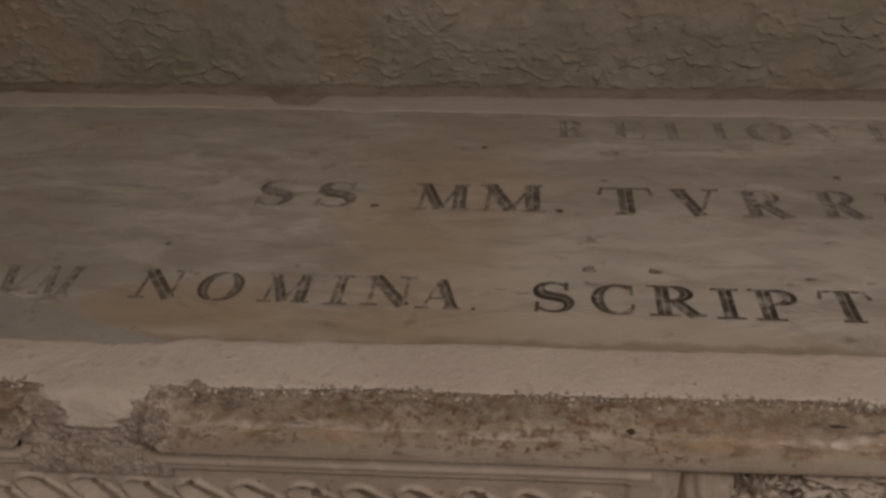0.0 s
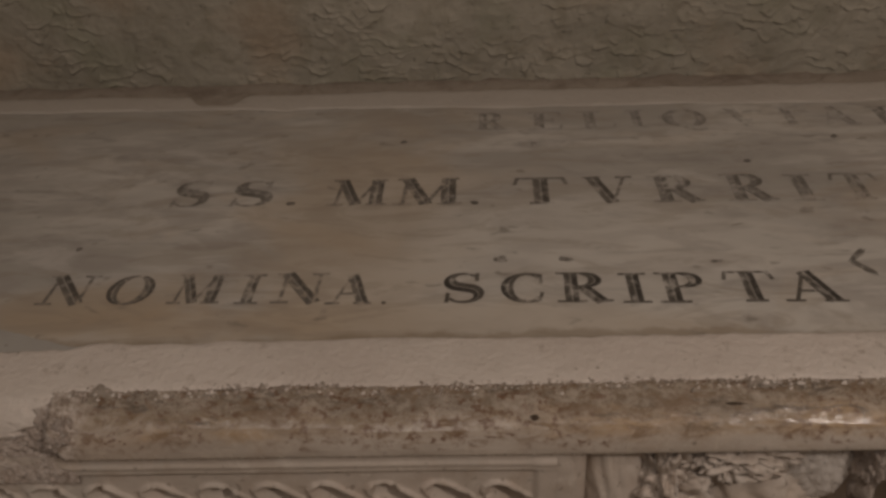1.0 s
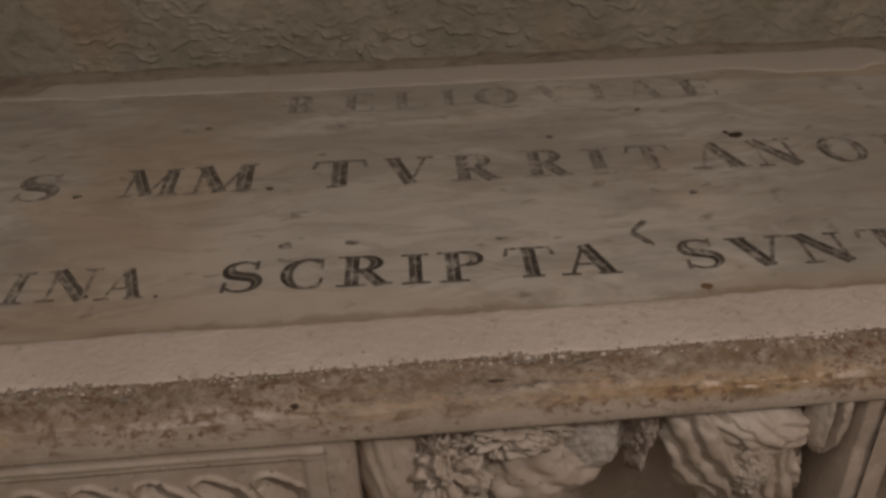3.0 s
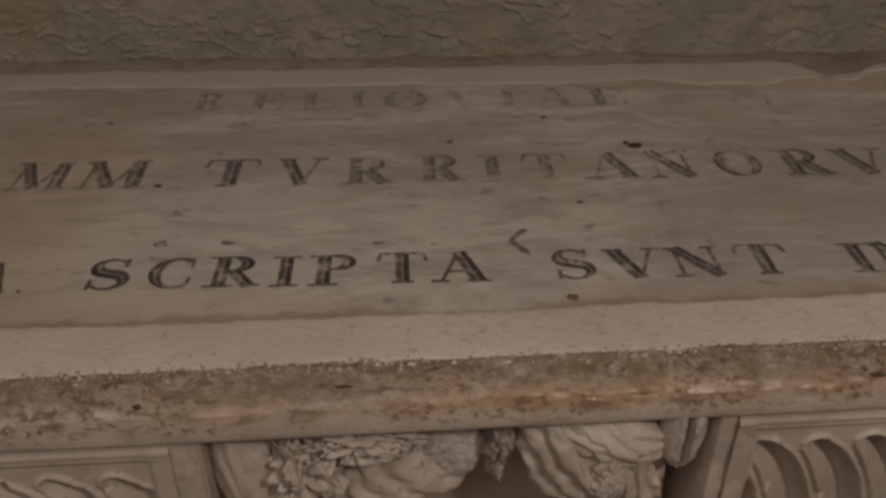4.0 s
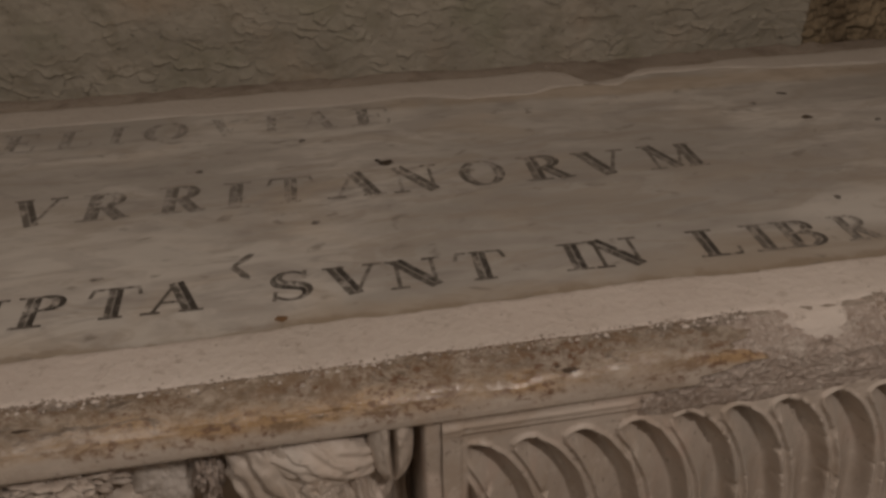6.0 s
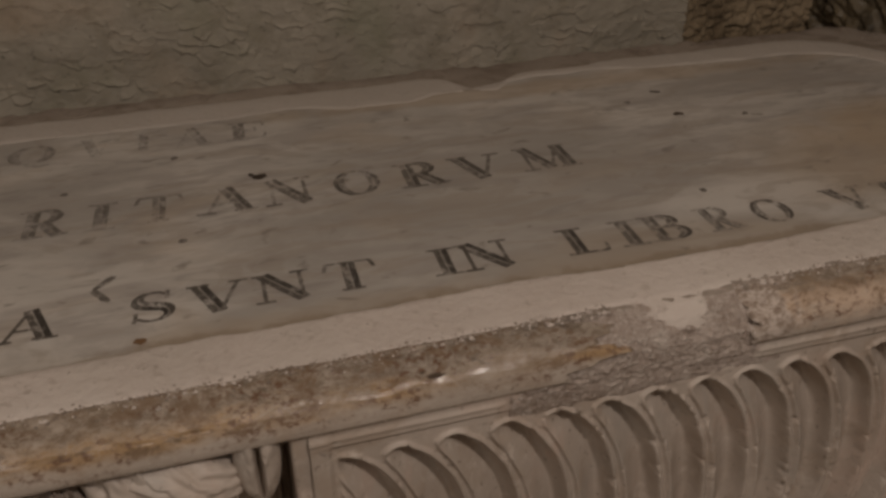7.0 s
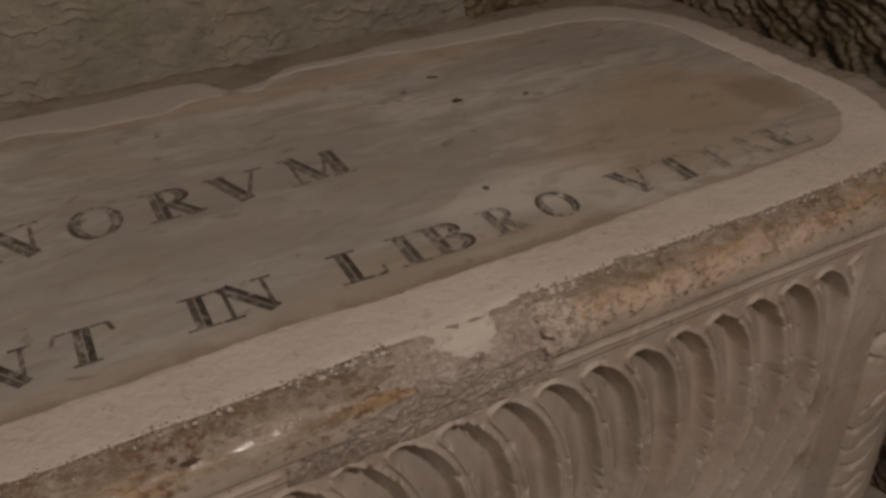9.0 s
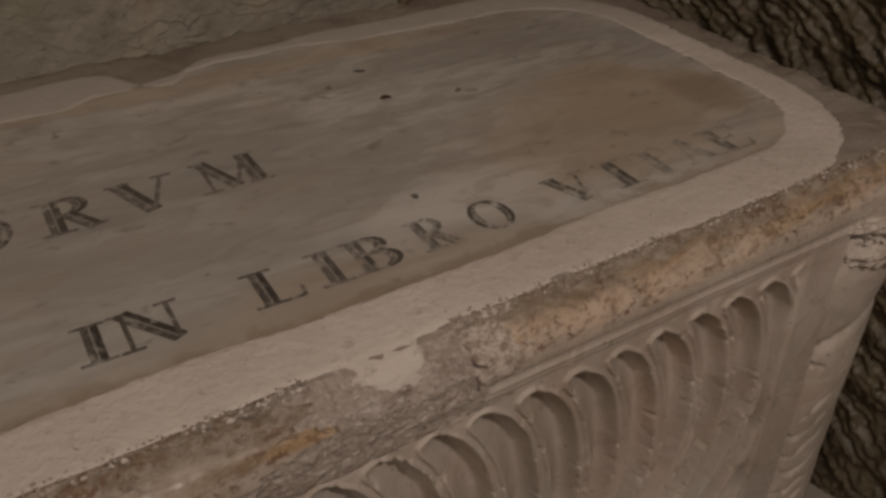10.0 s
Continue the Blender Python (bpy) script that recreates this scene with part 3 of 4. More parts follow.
def flutes(name, x0, x1, stop, first, way, head):
    """A field of S-shaped hollows in a sunk border. first: the middle of one hollow at its head."""
    gz = np.concatenate([np.linspace(0.04, 0.20, 26), np.linspace(0.204, 0.658, 330)])
    X, Z = np.meshgrid(np.linspace(x0, x1, int((x1 - x0) / 0.0013)), gz)
    foot = 0.025
    h = np.maximum(head - gz, 0)
    axis = way * 0.050 * (1 - np.exp(-h / 0.055)) * np.cos(np.pi * np.clip((h - 0.13) / 0.27, 0, 1))
    lean = np.gradient(axis, gz)[:, None]
    sway = axis[:, None] + 0.0010 * fractal(X * 20, Z * 20, 3, 2)
    s = (X - first - sway + way * 0.004) / PITCH
    k = np.round(s)
    d = (s - k) * PITCH
    ease = np.clip((head - 0.012 - gz) / 0.03, 0, 1)[:, None]
    slope = np.clip(lean, -1.1, 1.1) * ease
    d = d / np.sqrt(1 + slope**2)
    half = 0.0148
    mid_head = head - half * 1.0 + 0.0012 * rnd(k, 0 * k, 9)
    over = np.maximum(Z - mid_head, 0) * 0.85 + np.maximum(foot + 0.02 - Z, 0)
    r = np.hypot(d, over) / half
    tilt = way * np.clip(d / half, -1, 1)
    hollow = np.clip(1 - r**2.6, 0, 1) * 0.0150 * (1 + 0.7 * tilt)
    rim = 0.0036 * np.exp(-(((r - 1.16) / 0.11) ** 2))
    groove = 0.0016 * np.exp(-(((np.abs(d) - PITCH / 2 / np.sqrt(1 + slope**2)) / 0.0016) ** 2)) * (Z < mid_head + 0.004)
    keep = bump(X, x0 + 0.022, stop, 0.008)
    depth = (hollow + groove - rim) * keep
    # border: a raised bead along the top, flat bands beside
    bead = 0.0017 * np.exp(-(((Z - 0.6480) / 0.0024) ** 2)) + 0.0006 * np.exp(-(((Z - 0.6425) / 0.0014) ** 2))
    bead = bead * (1 - bump(X, 0.76, 0.985, 0.01)) * (1 - bump(X, -0.30, -0.2, 0.01))
    side = 0.0014 * (bump(X, x0 - 1, x0 + 0.015, 0.003) + bump(X, stop + 0.004, x1 + 1, 0.008)) * (Z < 0.652)
    sunk = 0.0022 * bump(X, x0 + 0.015, stop + 0.004, 0.006) * (Z < 0.640)
    chips = 0.0028 * np.clip(fractal(X * 110, Z * 90, 7, 3) - 0.35, 0, 1) * np.exp(-(((r - 1.08) / 0.2) ** 2)) * 2
    chips = chips + 0.0035 * np.clip(fractal(X * 34, Z * 26, 13, 3) - 0.75, 0, 1) * np.exp(-(((r - 1.1) / 0.3) ** 2))
    wear = 0.0006 * fractal(X * 14, Z * 14, 8, 4)
    lost = np.maximum(bump(X, 0.770, 0.983, 0.02), bump(X, -0.300, -0.195, 0.02)) * np.clip((Z - 0.612) / 0.02, 0, 1)
    chips = chips * keep
    Y = front(X) + depth * (1 - 0.5 * lost) - bead - side + sunk * (1 - lost) + chips + wear + lost * (0.003 + 0.0012 * fractal(X * 60, Z * 60, 19, 4, 0.65))
    return sheet(name, np.stack([X, Y, Z], -1), carved)


part("fluted_field", flutes("fluted_field", 0.606, 1.395, 1.338, 0.944, 1, 0.6225), tomb, "curved S-shaped fluting in a plain border")
part("fluted_field", flutes("fluted_field", -0.70, 0.181, 0.161, -0.302, 1, 0.6205), tomb, "curved S-shaped fluting in a plain border")

# the niche in the middle with its carvings, all under the moulding
X, Z = np.meshgrid(np.linspace(0.178, 0.608, 200), np.linspace(0.04, 0.66, 220))
back = 0.115 - 0.02 * np.abs((X - 0.39) / 0.21) ** 3
open_ = bump(X, 0.196, 0.590, 0.006)
Y = front(X) + 0.002 + open_ * back + 0.0015 * fractal(X * 30, Z * 30, 91, 4)
part("niche", sheet("niche", np.stack([X, Y, Z], -1), carved), tomb, "shallow carved niche")


FY = front(0.4)
part("pilaster", mesh_block("pilaster", (0.190, FY - 0.004, 0.04), (0.203, FY + 0.05, 0.657), carved, 0.002), tomb)
part("bracket", lump("bracket", (0.228, FY + 0.030, 0.60), (0.028, 0.026, 0.085), 0.657, 201, 0.05, 0, carved, -0.10), tomb)
part("carved_boss", lump("carved_boss", (0.272, FY + 0.034, 0.594), (0.032, 0.034, 0.062), 0.656, 211, 0.52, 2.0, carved), tomb, "boss carved with deep curling locks")
part("carved_boss", lump("carved_boss", (0.318, FY + 0.028, 0.637), (0.046, 0.026, 0.024), 0.656, 221, 0.50, 2.1, carved), tomb, "boss carved with deep curling locks")
part("carved_drapery", lump("carved_drapery", (0.338, FY + 0.048, 0.572), (0.062, 0.030, 0.052), 0.64, 231, 0.10, 0, carved, 0.2), tomb, "smooth carved drapery")
part("filler_patch", lump("filler_patch", (0.389, FY + 0.036, 0.618), (0.030, 0.012, 0.046), 0.656, 235, 0.14, -1, grey_fill), tomb, "smooth pale grey filler")
part("broken_stub", lump("broken_stub", (0.425, FY + 0.036, 0.626), (0.016, 0.026, 0.040), 0.656, 241, 0.25, -1, broken), tomb, "rough broken stub of carving")
part("carved_drapery", lump("carved_drapery", (0.488, FY + 0.032, 0.600), (0.045, 0.036, 0.070), 0.656, 251, 0.13, 0, carved, -0.25), tomb, "carved bundle of slanting folds")
part("carved_drapery", lump("carved_drapery", (0.512, FY + 0.022, 0.630), (0.045, 0.030, 0.026), 0.656, 261, 0.07, 0, carved, -0.5), tomb, "carved bundle of slanting folds")
part("carved_boss", lump("carved_boss", (0.507, FY + 0.010, 0.596), (0.018, 0.022, 0.034), 0.656, 271, 0.22, 1.6, carved), tomb, "boss carved with small curls")
part("carved_drapery", lump("carved_drapery", (0.540, FY + 0.040, 0.560), (0.026, 0.030, 0.070), 0.64, 281, 0.14, 0, carved), tomb, "smooth carved drapery")


def leaf(centre, size, seed):
    """A long leaf with a grooved middle, hanging from the moulding."""
    U, K = np.meshgrid(np.linspace(-1, 1, 40), np.linspace(0, 1, 50))
    w = np.clip(1 - np.abs((K - 0.40) / 0.605) ** 2.1, 0, 1) ** 0.5
    y = -0.018 * np.sqrt(np.clip(1 - U**2, 0, 1)) + 0.022 * np.exp(-(((U - 0.05) / 0.13) ** 2)) * np.sin(np.pi * K) ** 0.4
    y = y * (0.25 + 0.75 * w)
    return sheet("leaf", np.stack([centre[0] + size[0] * U * w, centre[1] + y + 0.001 * fractal(U * 6, K * 9, seed, 3), centre[2] - size[1] * K], -1), carved)


part("leaf", leaf((0.567, FY + 0.016, 0.668), (0.018, 0.070), 291), tomb, "hanging grooved leaf")
part("leaf_stem", lump("leaf_stem", (0.568, FY + 0.075, 0.45), (0.016, 0.020, 0.20), 0.65, 301, 0.05, 0, carved), tomb)

# pits in the moulding
for place, radii in (((0.310, 0.4885, 0.6925), (0.006, 0.0011, 0.0009)), ((0.706, 0.4915, 0.6868), (0.0065, 0.0024, 0.0018)), ((0.697, 0.4942, 0.6888), (0.0025, 0.0012, 0.0012)), ((0.164, 0.4785, 0.6872), (0.0034, 0.0022, 0.0024))):
    part("pit", lump("pit", place, radii, 1.0, 331, 0.35, 0, umber), tomb, "small brown pit")

# the carved corner: drapery falling down the edge
TH, K = np.meshgrid(np.linspace(-0.1 * np.pi, 1.1 * np.pi, 130), np.linspace(0, 1, 300))
z = 0.668 - 0.628 * K
rx = 0.060 + 0.004 * K - 0.010 * np.exp(-((K / 0.05) ** 2))
phase = np.sin(K * 58 + 1.6 * np.cos(TH + 0.5) ** 2 + 2.2 * fractal(TH * 1.0, K * 5, 311, 3))
crease = np.exp(-((phase / 0.30) ** 2)) * np.clip(0.3 + 1.6 * fractal(TH * 2.2, K * 22, 315, 2), 0, 1) * np.clip((1.9 - TH) / 0.6, 0, 1) * np.clip((K - 0.24) / 0.05, 0, 1)
diag = np.exp(-(((K - 0.31 + 0.045 * TH) / 0.013) ** 2))
cutt = 0.05 - 0.20 * crease - 0.15 * diag + 0.05 * fractal(TH * 1.2, K * 8, 313, 4)
boss = 0.12 * np.exp(-(((K - 0.12) / 0.055) ** 2)) - 0.12 * np.exp(-(((K - 0.035) / 0.022) ** 2))
r = 0.90 + cutt + boss
x = 1.437 - rx * np.cos(TH) * r
y = front(1.4) + 0.028 - 0.040 * np.sin(TH) * r
part("carved_corner", sheet("carved_corner", np.stack([x, y, z], -1), carved), tomb, "carved drapery down the corner")
part("carved_boss", lump("carved_boss", (1.436, front(1.45) + 0.012, 0.632), (0.046, 0.036, 0.030), 0.655, 321, 0.30, -1, carved), tomb, "boss carved with deep curling locks")

# ---- the slab, its bedding and its writing ----
xi, yi = ring(LEFT + 0.085, 1.457, slab_near, slab_far, 0.115, 1400, 25, 0.0017)
xo, yo = ring(LEFT + 0.04, 1.503, bed_near, bed_far, 0.155, 1400, 35, 0.0018)
slab = tagged(new("inscribed_slab"), "grey veined marble slab with a worn painted inscription", "slab")
k = np.linspace(0, 1, 1200)
px = (LEFT + 1.457 + 0.085) / 2 - (1.457 - LEFT - 0.085 + 0.006) / 2 * np.cos(np.pi * k)
dx = np.minimum(px - px[0], px[-1] - px)
inset = np.where(dx < 0.115, 0.115 - np.sqrt(np.clip(0.115**2 - (0.115 - dx) ** 2, 0, None)), 0)
y0, y1 = slab_near(px) - 0.006 + inset, slab_far(px) + 0.006 - inset
rows = []
for f, dz in ((0.0, -0.012), (0.0, -0.001), (0.004, 0.0), (0.25, 0.0), (0.5, 0.0), (0.75, 0.0), (0.996, 0.0), (1.0, -0.001), (1.0, -0.012)):
    rows.append(np.stack([px, y0 + (y1 - y0) * f, TOP + dz + 0 * px], -1))
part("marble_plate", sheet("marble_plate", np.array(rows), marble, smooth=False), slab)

bed = []
for f, dz in ((-0.06, -0.004), (0.0, 0.0005), (0.04, 0.0010), (0.15, 0.0012), (0.35, 0.0012), (0.55, 0.0012), (0.75, 0.0010), (0.92, 0.0006), (1.0, -0.0002), (1.04, -0.006)):
    x, y = xi + (xo - xi) * f, yi + (yo - yi) * f
    bed.append(np.stack([x, y, TOP + dz + 0.0006 * fractal(x * 30, y * 30, 37, 4) * (0 < f < 1)], -1))
bed = np.array(bed)
bedding = tagged(new("mortar_bedding"), "pale pinkish mortar bedding round the marble slab", "mortar")
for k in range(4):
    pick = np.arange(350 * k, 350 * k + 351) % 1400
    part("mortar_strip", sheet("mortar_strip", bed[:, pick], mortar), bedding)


def spill(name, x0, x1, pts, seed, label):
    """Mortar that runs over the edge where the moulding is lost."""
    K, S = np.meshgrid(np.linspace(0, 1, 40), np.linspace(0, 1, 60), indexing="ij")
    q = np.linspace(0, 1, len(pts))
    narrow = 1 - 0.55 * K**1.3 + 0.32 * fractal(K * 6, np.sign(S - 0.5) * 3.3, seed, 5, 0.65) * K
    x = (x0 + x1) / 2 + (S - 0.5) * (x1 - x0) * narrow
    edge = 0.009 * np.clip(np.abs(2 * S - 1) - 0.6, 0, 1) * 2.5 + 0.006 * np.clip(K - 0.92, 0, 1) * 12
    v = np.interp(K, q, [p[0] for p in pts]) + edge + 0.0012 * fractal(x * 40, K * 5, seed + 2, 4)
    z = TOP + np.interp(K, q, [p[1] for p in pts]) - 0.5 * edge
    part(name, sheet(name, np.stack([x, front(x) + v, z], -1), mortar), bedding, label)


spill("mortar_spill", -0.292, -0.196, ((.042, .0012), (.026, .0008), (.014, -.004), (.009, -.014), (.007, -.024), (.012, -.034)), 151, "pale mortar filling the gap in the broken moulding")
spill("mortar_spill", 0.874, 0.962, ((.046, .0016), (.032, .0012), (.020, -.002), (.011, -.008), (.005, -.016), (.004, -.023)), 161, "pale mortar run over the broken stone edge")


def crumbs(name, count, spread, mats, seed, label):
    """Loose grains and crumbled bits along the front edge of the mortar."""
    pick = np.random.default_rng(seed)
    verts, faces, tone = [], [], []
    for n in range(count):
        x = pick.uniform(-0.60, 1.46)
        if -0.30 < x < -0.195 or 0.86 < x < 0.975:
            continue
        y = float(bed_near(np.array(x))) - 0.001 + pick.normal(0, spread)
        r = 0.0007 + 0.0013 * pick.random() ** 2
        a, at = pick.uniform(0, 6.28), len(verts)
        z = TOP + 0.0006 - 0.25 * max(0.0, front(x) + 0.024 - y)
        for k in range(5):
            q = r * pick.uniform(0.6, 1.5)
            verts.append((x + 1.4 * q * math.cos(a + 1.257 * k), y + q * math.sin(a + 1.257 * k), z - 0.0012))
        verts.append((x, y, z + 0.8 * r))
        faces += [(at + k, at + (k + 1) % 5, at + 5) for k in range(5)]
        tone += [int(pick.integers(len(mats)))] * 5
    me = mesh_of(name, verts, [], mats, False, faces)
    me.polygons.foreach_set("material_index", tone)
    tagged(part(name, me, bedding, label), kind="stuff")


crumbs("crumbled_edge", 2600, 0.0035, [rim_stone, broken, rim_stone, mortar], 7, "crumbled mortar grains along the edge")

# letters: upright strokes are broad, with a groove's shading painted on in tones, the rest are hairlines
BROAD, HAIR = 0.25, 0.07


def arc(cx, cy, rx, ry, a0, a1, broad=BROAD, count=18):
    pts, wid = [], []
    for n in range(count + 1):
        a = radians(a0 + (a1 - a0) * n / count)
        pts.append((cx + rx * math.cos(a), cy + ry * math.sin(a)))
        wid.append(HAIR + (broad - HAIR) * abs(math.cos(a)) ** 1.6)
    return pts, wid


def line(x0, y0, x1, y1, w):
    return [(x0, y0), (x1, y1)], [w, w]


def stem(x, w=BROAD):
    return [line(x, 0, x, 1, w), foot(x, 0.02, 0.27), foot(x, 0.98, 0.27)]


def foot(x, y, half=0.16):
    return line(x - half, y, x + half, y, HAIR)


def strokes(ch):
    """The strokes of a letter, and its width, in heights of a capital."""
    if ch == "I":
        return stem(0.28), 0.56
    if ch == "L":
        return stem(0.2) + [line(0.2, 0.02, 0.72, 0.02, HAIR), line(0.72, 0, 0.76, 0.3, HAIR)], 0.78
    if ch == "E":
        return stem(0.2) + [line(0.2, y, 0.72, y, HAIR) for y in (0.02, 0.98)] + [line(0.2, 0.52, 0.55, 0.52, HAIR), line(0.72, 0, 0.77, 0.28, HAIR), line(0.72, 1, 0.74, 0.74, HAIR), line(0.55, 0.4, 0.55, 0.64, HAIR)], 0.78
    if ch == "T":
        return [line(0.44, 0, 0.44, 1, BROAD), foot(0.44, 0.02, 0.2), line(0.04, 0.98, 0.84, 0.98, HAIR), line(0.06, 1, 0.0, 0.72, HAIR), line(0.82, 1, 0.88, 0.72, HAIR)], 0.88
    if ch == "V":
        return [line(0.14, 1, 0.47, 0, BROAD), line(0.47, 0, 0.78, 1, HAIR), foot(0.14, 0.98, 0.18), foot(0.78, 0.98)], 0.9
    if ch == "A":
        return [line(0.16, 0, 0.47, 1, HAIR), line(0.47, 1, 0.80, 0, BROAD), line(0.27, 0.34, 0.68, 0.34, HAIR), foot(0.14, 0.02), foot(0.80, 0.02, 0.2)], 0.98
    if ch == "N":
        return [line(0.18, 0, 0.18, 1, HAIR), line(0.18, 1, 0.80, 0, BROAD), line(0.80, 0, 0.80, 1, HAIR), foot(0.18, 0.02), foot(0.80, 0.98), foot(0.12, 0.98, 0.12)], 0.98
    if ch == "M":
        return [line(0.16, 0, 0.2, 1, HAIR), line(0.2, 1, 0.55, 0.02, BROAD * 0.9), line(0.55, 0.02, 0.9, 1, HAIR), line(0.92, 0, 0.9, 1, BROAD), foot(0.15, 0.02), foot(0.94, 0.02, 0.2), foot(0.14, 0.98, 0.12), foot(0.97, 0.98, 0.12)], 1.14
    if ch in "PRB":
        top = stem(0.2) + [arc(0.34, 0.75, 0.30, 0.23, -90, 90), line(0.2, 0.52, 0.36, 0.52, HAIR), line(0.2, 0.98, 0.36, 0.98, HAIR)]
        if ch == "R":
            return top + [line(0.40, 0.52, 0.74, 0.0, BROAD * 0.95), line(0.7, 0.02, 0.92, 0.05, HAIR)], 0.92
        if ch == "B":
            return top + [arc(0.36, 0.27, 0.36, 0.25, -90, 90), line(0.2, 0.02, 0.38, 0.02, HAIR)], 0.82
        return top, 0.72
    if ch == "C":
        return [arc(0.48, 0.5, 0.40, 0.48, 48, 310), line(0.76, 0.98, 0.77, 0.66, HAIR), line(0.75, 0.14, 0.78, 0.34, HAIR)], 0.86
    if ch in "OQ":
        tail = [([(0.36, 0.03), (0.5, -0.1), (0.72, -0.19), (0.92, -0.12)], [HAIR, 0.1, 0.1, HAIR])] if ch == "Q" else []
        return [arc(0.48, 0.5, 0.39, 0.48, 0, 360, BROAD, 30)] + tail, 0.96
    # S
    p1, w1 = arc(0.40, 0.745, 0.24, 0.235, 35, 235)
    p2, w2 = arc(0.40, 0.265, 0.27, 0.245, 55, -150)
    w = [HAIR + (BROAD * 1.15 - HAIR) * math.exp(-(((n - 18.0) / 7.5) ** 2)) for n in range(len(p1 + p2))]
    return [(p1 + p2, w), line(0.64, 1.0, 0.63, 0.72, HAIR), line(0.12, 0.0, 0.14, 0.32, HAIR)], 0.78


def letter_mesh(ch, wear):
    verts, faces, tone = [], [], []
    marks, _ = strokes(ch)
    for level, (pts, wid) in enumerate(marks):
        start, n = len(verts), len(pts)
        for i, (x, y) in enumerate(pts):
            ax, ay = pts[max(i - 1, 0)]
            bx_, by_ = pts[min(i + 1, n - 1)]
            tx, ty = bx_ - ax, by_ - ay
            far = math.hypot(tx, ty) or 1.0
            nx, ny = -ty / far * wid[i] / 2, tx / far * wid[i] / 2
            if nx > 0 or (nx == 0 and ny < 0):
                nx, ny = (nx, ny) if n > 2 else (-nx, -ny)
            h = 0.010 + 0.0008 * level
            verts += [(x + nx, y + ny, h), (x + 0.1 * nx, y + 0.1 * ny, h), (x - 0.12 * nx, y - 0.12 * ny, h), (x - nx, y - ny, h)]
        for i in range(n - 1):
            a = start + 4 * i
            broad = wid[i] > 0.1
            # three flat strips; their colours alone give the shaded and lit groove sides
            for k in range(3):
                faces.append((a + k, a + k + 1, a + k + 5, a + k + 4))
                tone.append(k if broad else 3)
    me = mesh_of("letter", verts, faces, INK_AND_SHADE[wear], smooth=False)
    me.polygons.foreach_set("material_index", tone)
    return me, min(v[0] for v in verts), max(v[0] for v in verts)


LETTERS = {}


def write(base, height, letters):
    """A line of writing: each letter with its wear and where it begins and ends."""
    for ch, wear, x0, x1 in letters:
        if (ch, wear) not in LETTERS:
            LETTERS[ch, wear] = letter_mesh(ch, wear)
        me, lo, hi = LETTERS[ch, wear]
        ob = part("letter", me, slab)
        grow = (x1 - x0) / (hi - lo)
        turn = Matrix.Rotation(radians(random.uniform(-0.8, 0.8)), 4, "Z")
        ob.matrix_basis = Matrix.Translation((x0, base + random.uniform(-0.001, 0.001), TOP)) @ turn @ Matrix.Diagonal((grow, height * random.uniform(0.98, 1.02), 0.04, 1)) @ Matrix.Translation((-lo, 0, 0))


write(0.957, 0.050, (
    ("R", "ghost", 0.110, 0.149), ("E", "ghost", 0.175, 0.216), ("L", "ghost", 0.234, 0.279), ("I", "ghost", 0.292, 0.315), ("Q", "ghost", 0.334, 0.385),
    ("V", "ghost", 0.408, 0.452), ("I", "ghost", 0.470, 0.493), ("A", "ghost", 0.512, 0.558), ("E", "faint", 0.575, 0.622)))
write(0.778, 0.056, (
    ("S", "faint", -0.206, -0.165), ("S", "faint", -0.142, -0.097), ("M", "worn", -0.038, 0.024), ("M", "worn", 0.030, 0.101),
    ("T", "worn", 0.153, 0.212), ("V", "worn", 0.227, 0.279), ("R", "faint", 0.294, 0.346), ("R", "faint", 0.368, 0.418), ("I", "faint", 0.432, 0.461),
    ("T", "worn", 0.477, 0.526), ("A", "worn", 0.538, 0.598), ("N", "worn", 0.604, 0.656), ("O", "worn", 0.677, 0.725), ("R", "worn", 0.743, 0.796),
    ("V", "worn", 0.803, 0.862), ("M", "worn", 0.877, 0.942)))
write(0.6055, 0.0445, (
    ("V", "faint", -0.405, -0.366), ("M", "faint", -0.363, -0.325), ("N", "worn", -0.270, -0.223), ("O", "worn", -0.210, -0.168), ("M", "worn", -0.151, -0.104),
    ("I", "worn", -0.091, -0.070), ("N", "worn", -0.060, -0.013), ("A", "worn", -0.011, 0.030), ("S", "bold", 0.090, 0.126), ("C", "bold", 0.140, 0.177),
    ("R", "bold", 0.188, 0.235), ("I", "bold", 0.243, 0.267), ("P", "bold", 0.274, 0.314), ("T", "bold", 0.331, 0.376), ("A", "bold", 0.377, 0.428),
    ("S", "bold", 0.482, 0.518), ("V", "bold", 0.527, 0.579), ("N", "bold", 0.582, 0.631), ("T", "bold", 0.641, 0.689), ("I", "bold", 0.736, 0.762),
    ("N", "bold", 0.762, 0.812), ("L", "bold", 0.859, 0.900), ("I", "worn", 0.911, 0.938), ("B", "worn", 0.940, 0.983), ("R", "faint", 1.000, 1.037),
    ("O", "worn", 1.055, 1.093), ("V", "worn", 1.138, 1.184), ("I", "worn", 1.196, 1.226), ("T", "ghost", 1.233, 1.275), ("A", "ghost", 1.279, 1.318), ("E", "faint", 1.322, 1.367)))


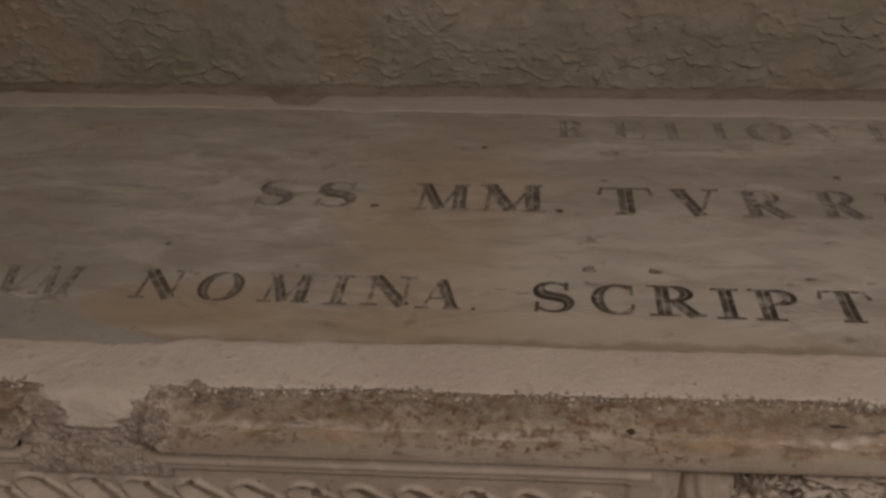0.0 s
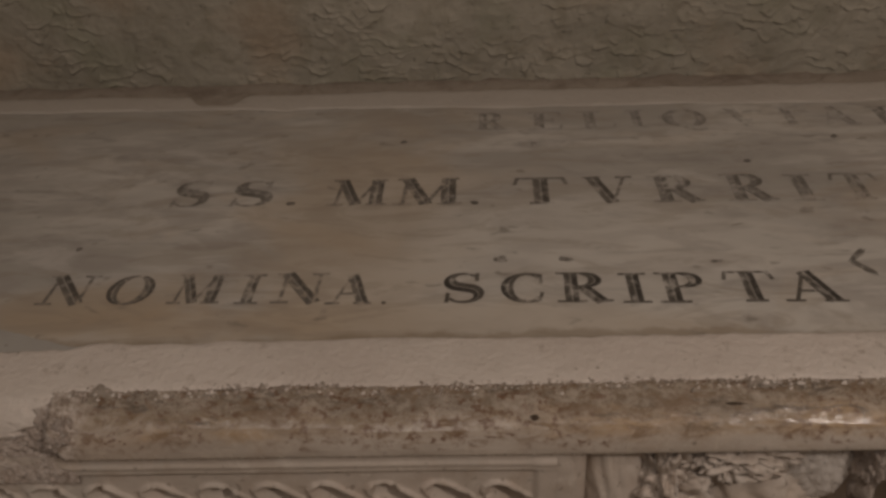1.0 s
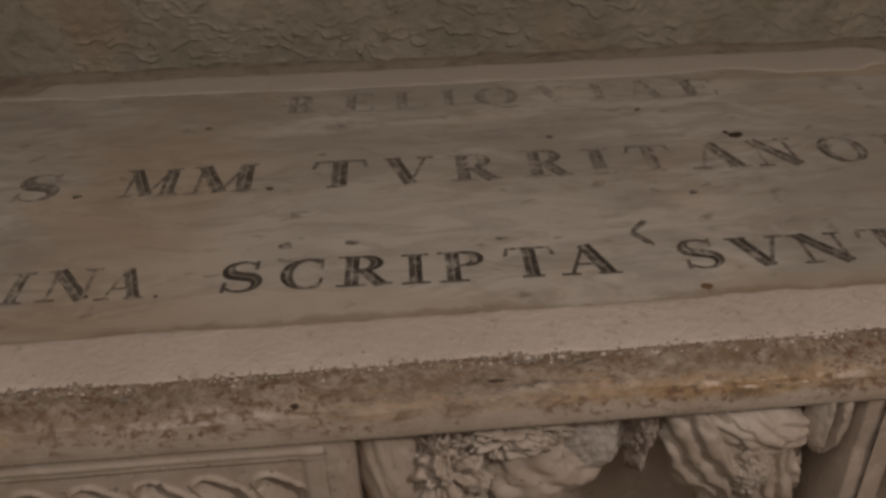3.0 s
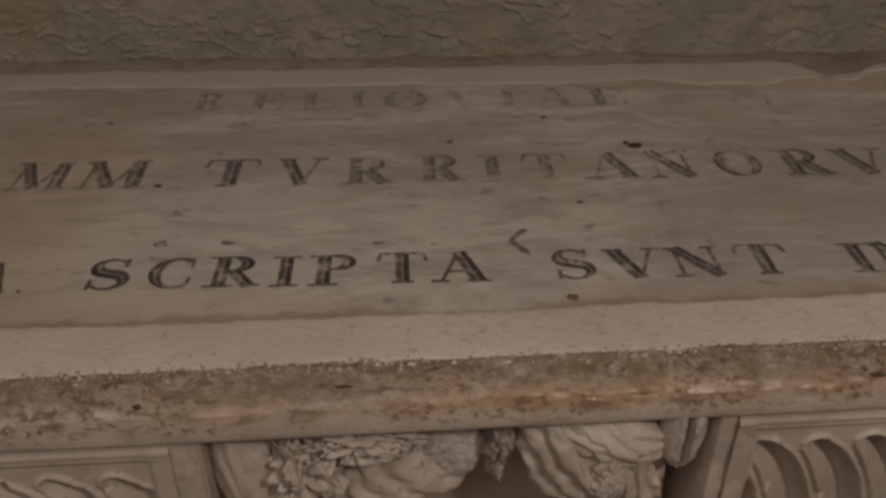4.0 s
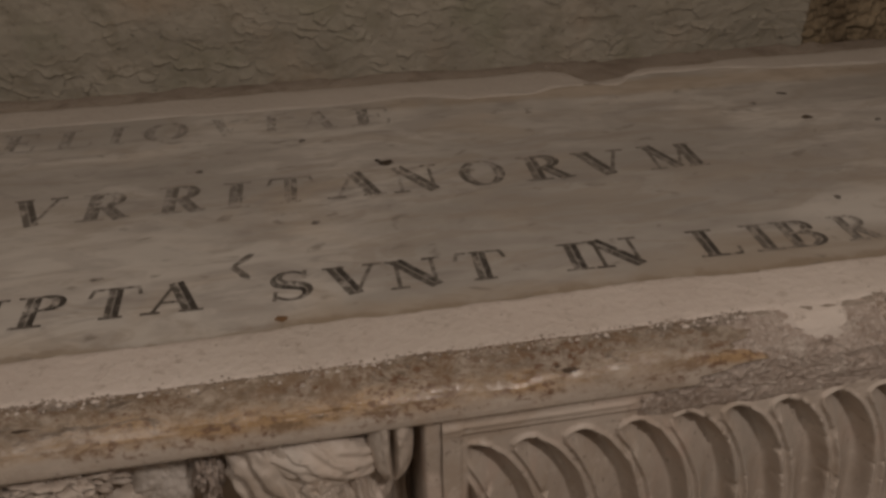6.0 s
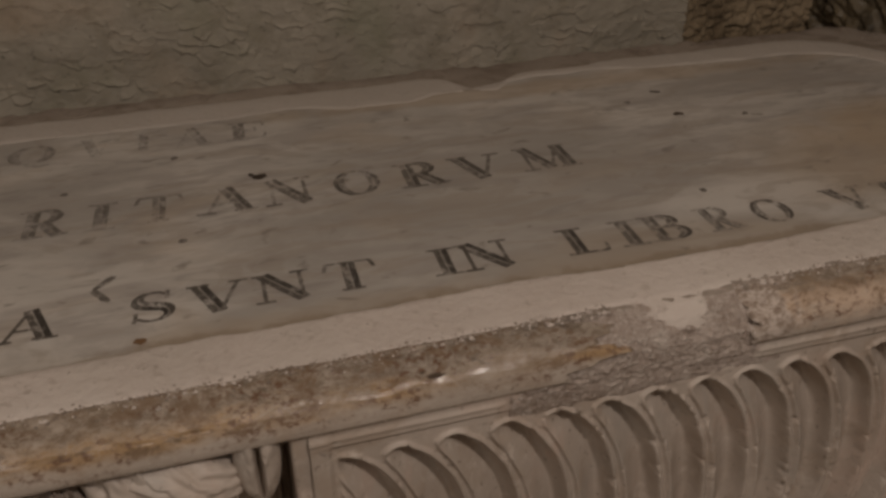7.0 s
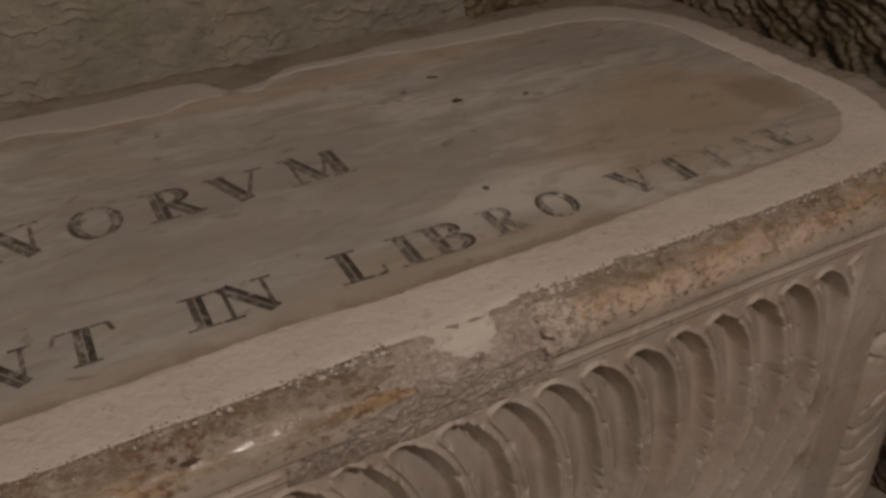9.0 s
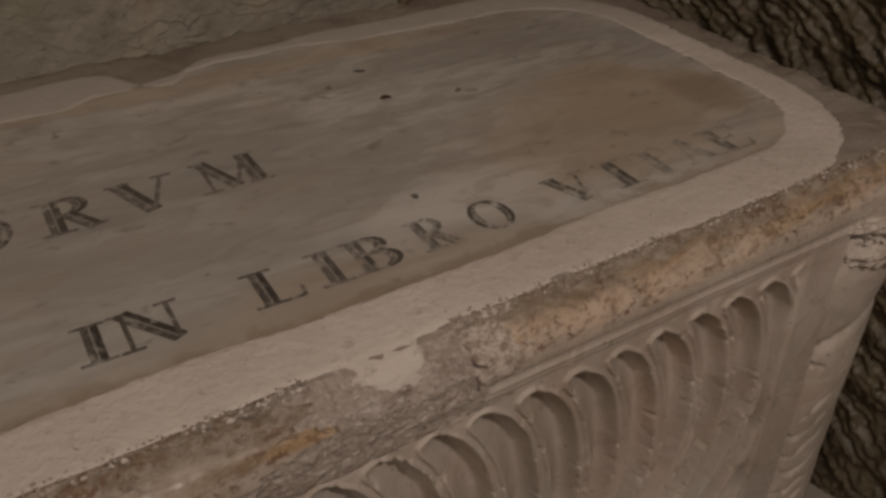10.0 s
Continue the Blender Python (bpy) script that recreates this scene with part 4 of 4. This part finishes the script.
def spot(name, x, y, rx, ry, mat, seed, turn=0.0, label=""):
    """A small ragged mark on the slab."""
    n = 28
    a = np.linspace(0, 2 * np.pi, n, endpoint=False)
    r = 1 + 0.35 * fractal(np.cos(a) * 1.5 + seed, np.sin(a) * 1.5, seed, 3)
    px, py = rx * r * np.cos(a), ry * r * np.sin(a)
    c, s = math.cos(radians(turn)), math.sin(radians(turn))
    rim_ = np.stack([x + c * px - s * py, y + s * px + c * py, TOP + 0.0008 + 0 * a], -1)
    low = rim_.copy()
    low[:, 2] = TOP - 0.001
    verts = np.concatenate([[[x, y, TOP + 0.0009]], rim_, low])
    tris = [(0, 1 + i, 1 + (i + 1) % n) for i in range(n)]
    quads = [(1 + i, 1 + n + i, 1 + n + (i + 1) % n, 1 + (i + 1) % n) for i in range(n)]
    part(name, mesh_of(name, verts, quads, mat, False, tris), slab, label)


spot("knot", 0.604, 0.849, 0.008, 0.006, dark_spot, 3, 10, "dark brown hole in the marble")
spot("knot", 0.595, 0.857, 0.003, 0.003, dark_spot, 5)
spot("knot", 1.104, 0.876, 0.0055, 0.005, dark_spot, 7)
spot("scratch", 1.110, 0.950, 0.006, 0.003, INK_AND_SHADE["worn"][2], 9, -30)
spot("rust_mark", 0.491, 0.580, 0.0042, 0.0036, rust_spot, 11, 0, "small rust-brown spot")
spot("scratch", 0.457, 0.655, 0.013, 0.0032, INK_AND_SHADE["faint"][2], 13, -58)
spot("scratch", 0.458, 0.676, 0.012, 0.0028, INK_AND_SHADE["faint"][2], 15, 52)
spot("scratch", 0.140, 0.672, 0.006, 0.003, INK_AND_SHADE["faint"][2], 17, -15)
spot("scratch", 0.200, 0.673, 0.007, 0.003, INK_AND_SHADE["faint"][2], 19, -15)
spot("scratch", 0.333, 0.668, 0.006, 0.002, INK_AND_SHADE["faint"][2], 21, 5)
for n, (x, y, r) in enumerate(((0.406, 0.867, 0.003), (0.524, 0.733, 0.003), (1.061, 0.926, 0.003), (1.179, 0.853, 0.003), (-0.265, 0.697, 0.0022), (0.029, 0.928, 0.0028), (0.142, 0.676, 0.003), (0.516, 0.926, 0.003), (0.179, 0.917, 0.003), (0.787, 0.955, 0.0035), (1.033, 0.686, 0.0028))):
    spot("fleck", x, y, r * 1.3, r, INK_AND_SHADE["faint"][2], 31 + n, 10 * n)
spot("full_stop", 0.114, 0.781, 0.0045, 0.0028, INK_AND_SHADE["worn"][2], 23)
spot("full_stop", -0.075, 0.783, 0.004, 0.003, INK_AND_SHADE["worn"][2], 25)
spot("full_stop", 0.040, 0.606, 0.0018, 0.0016, INK_AND_SHADE["worn"][2], 27)

# a grey repair let into the broken front corner of the slab
K, S = np.meshgrid(np.linspace(0, 1, 20), np.linspace(0, 1, 80), indexing="ij")
x = -0.60 + 0.40 * S
near, far = slab_near(x) - 0.002, slab_near(x) + 0.002 + 0.165 * (1 - S) ** 1.15 + 0.003 * fractal(S * 12, 0 * S, 55, 3)
part("repair", sheet("repair", np.stack([x, near + (far - near) * K, TOP + 0.0006 + 0 * x], -1), repair), slab, "smooth grey repair")
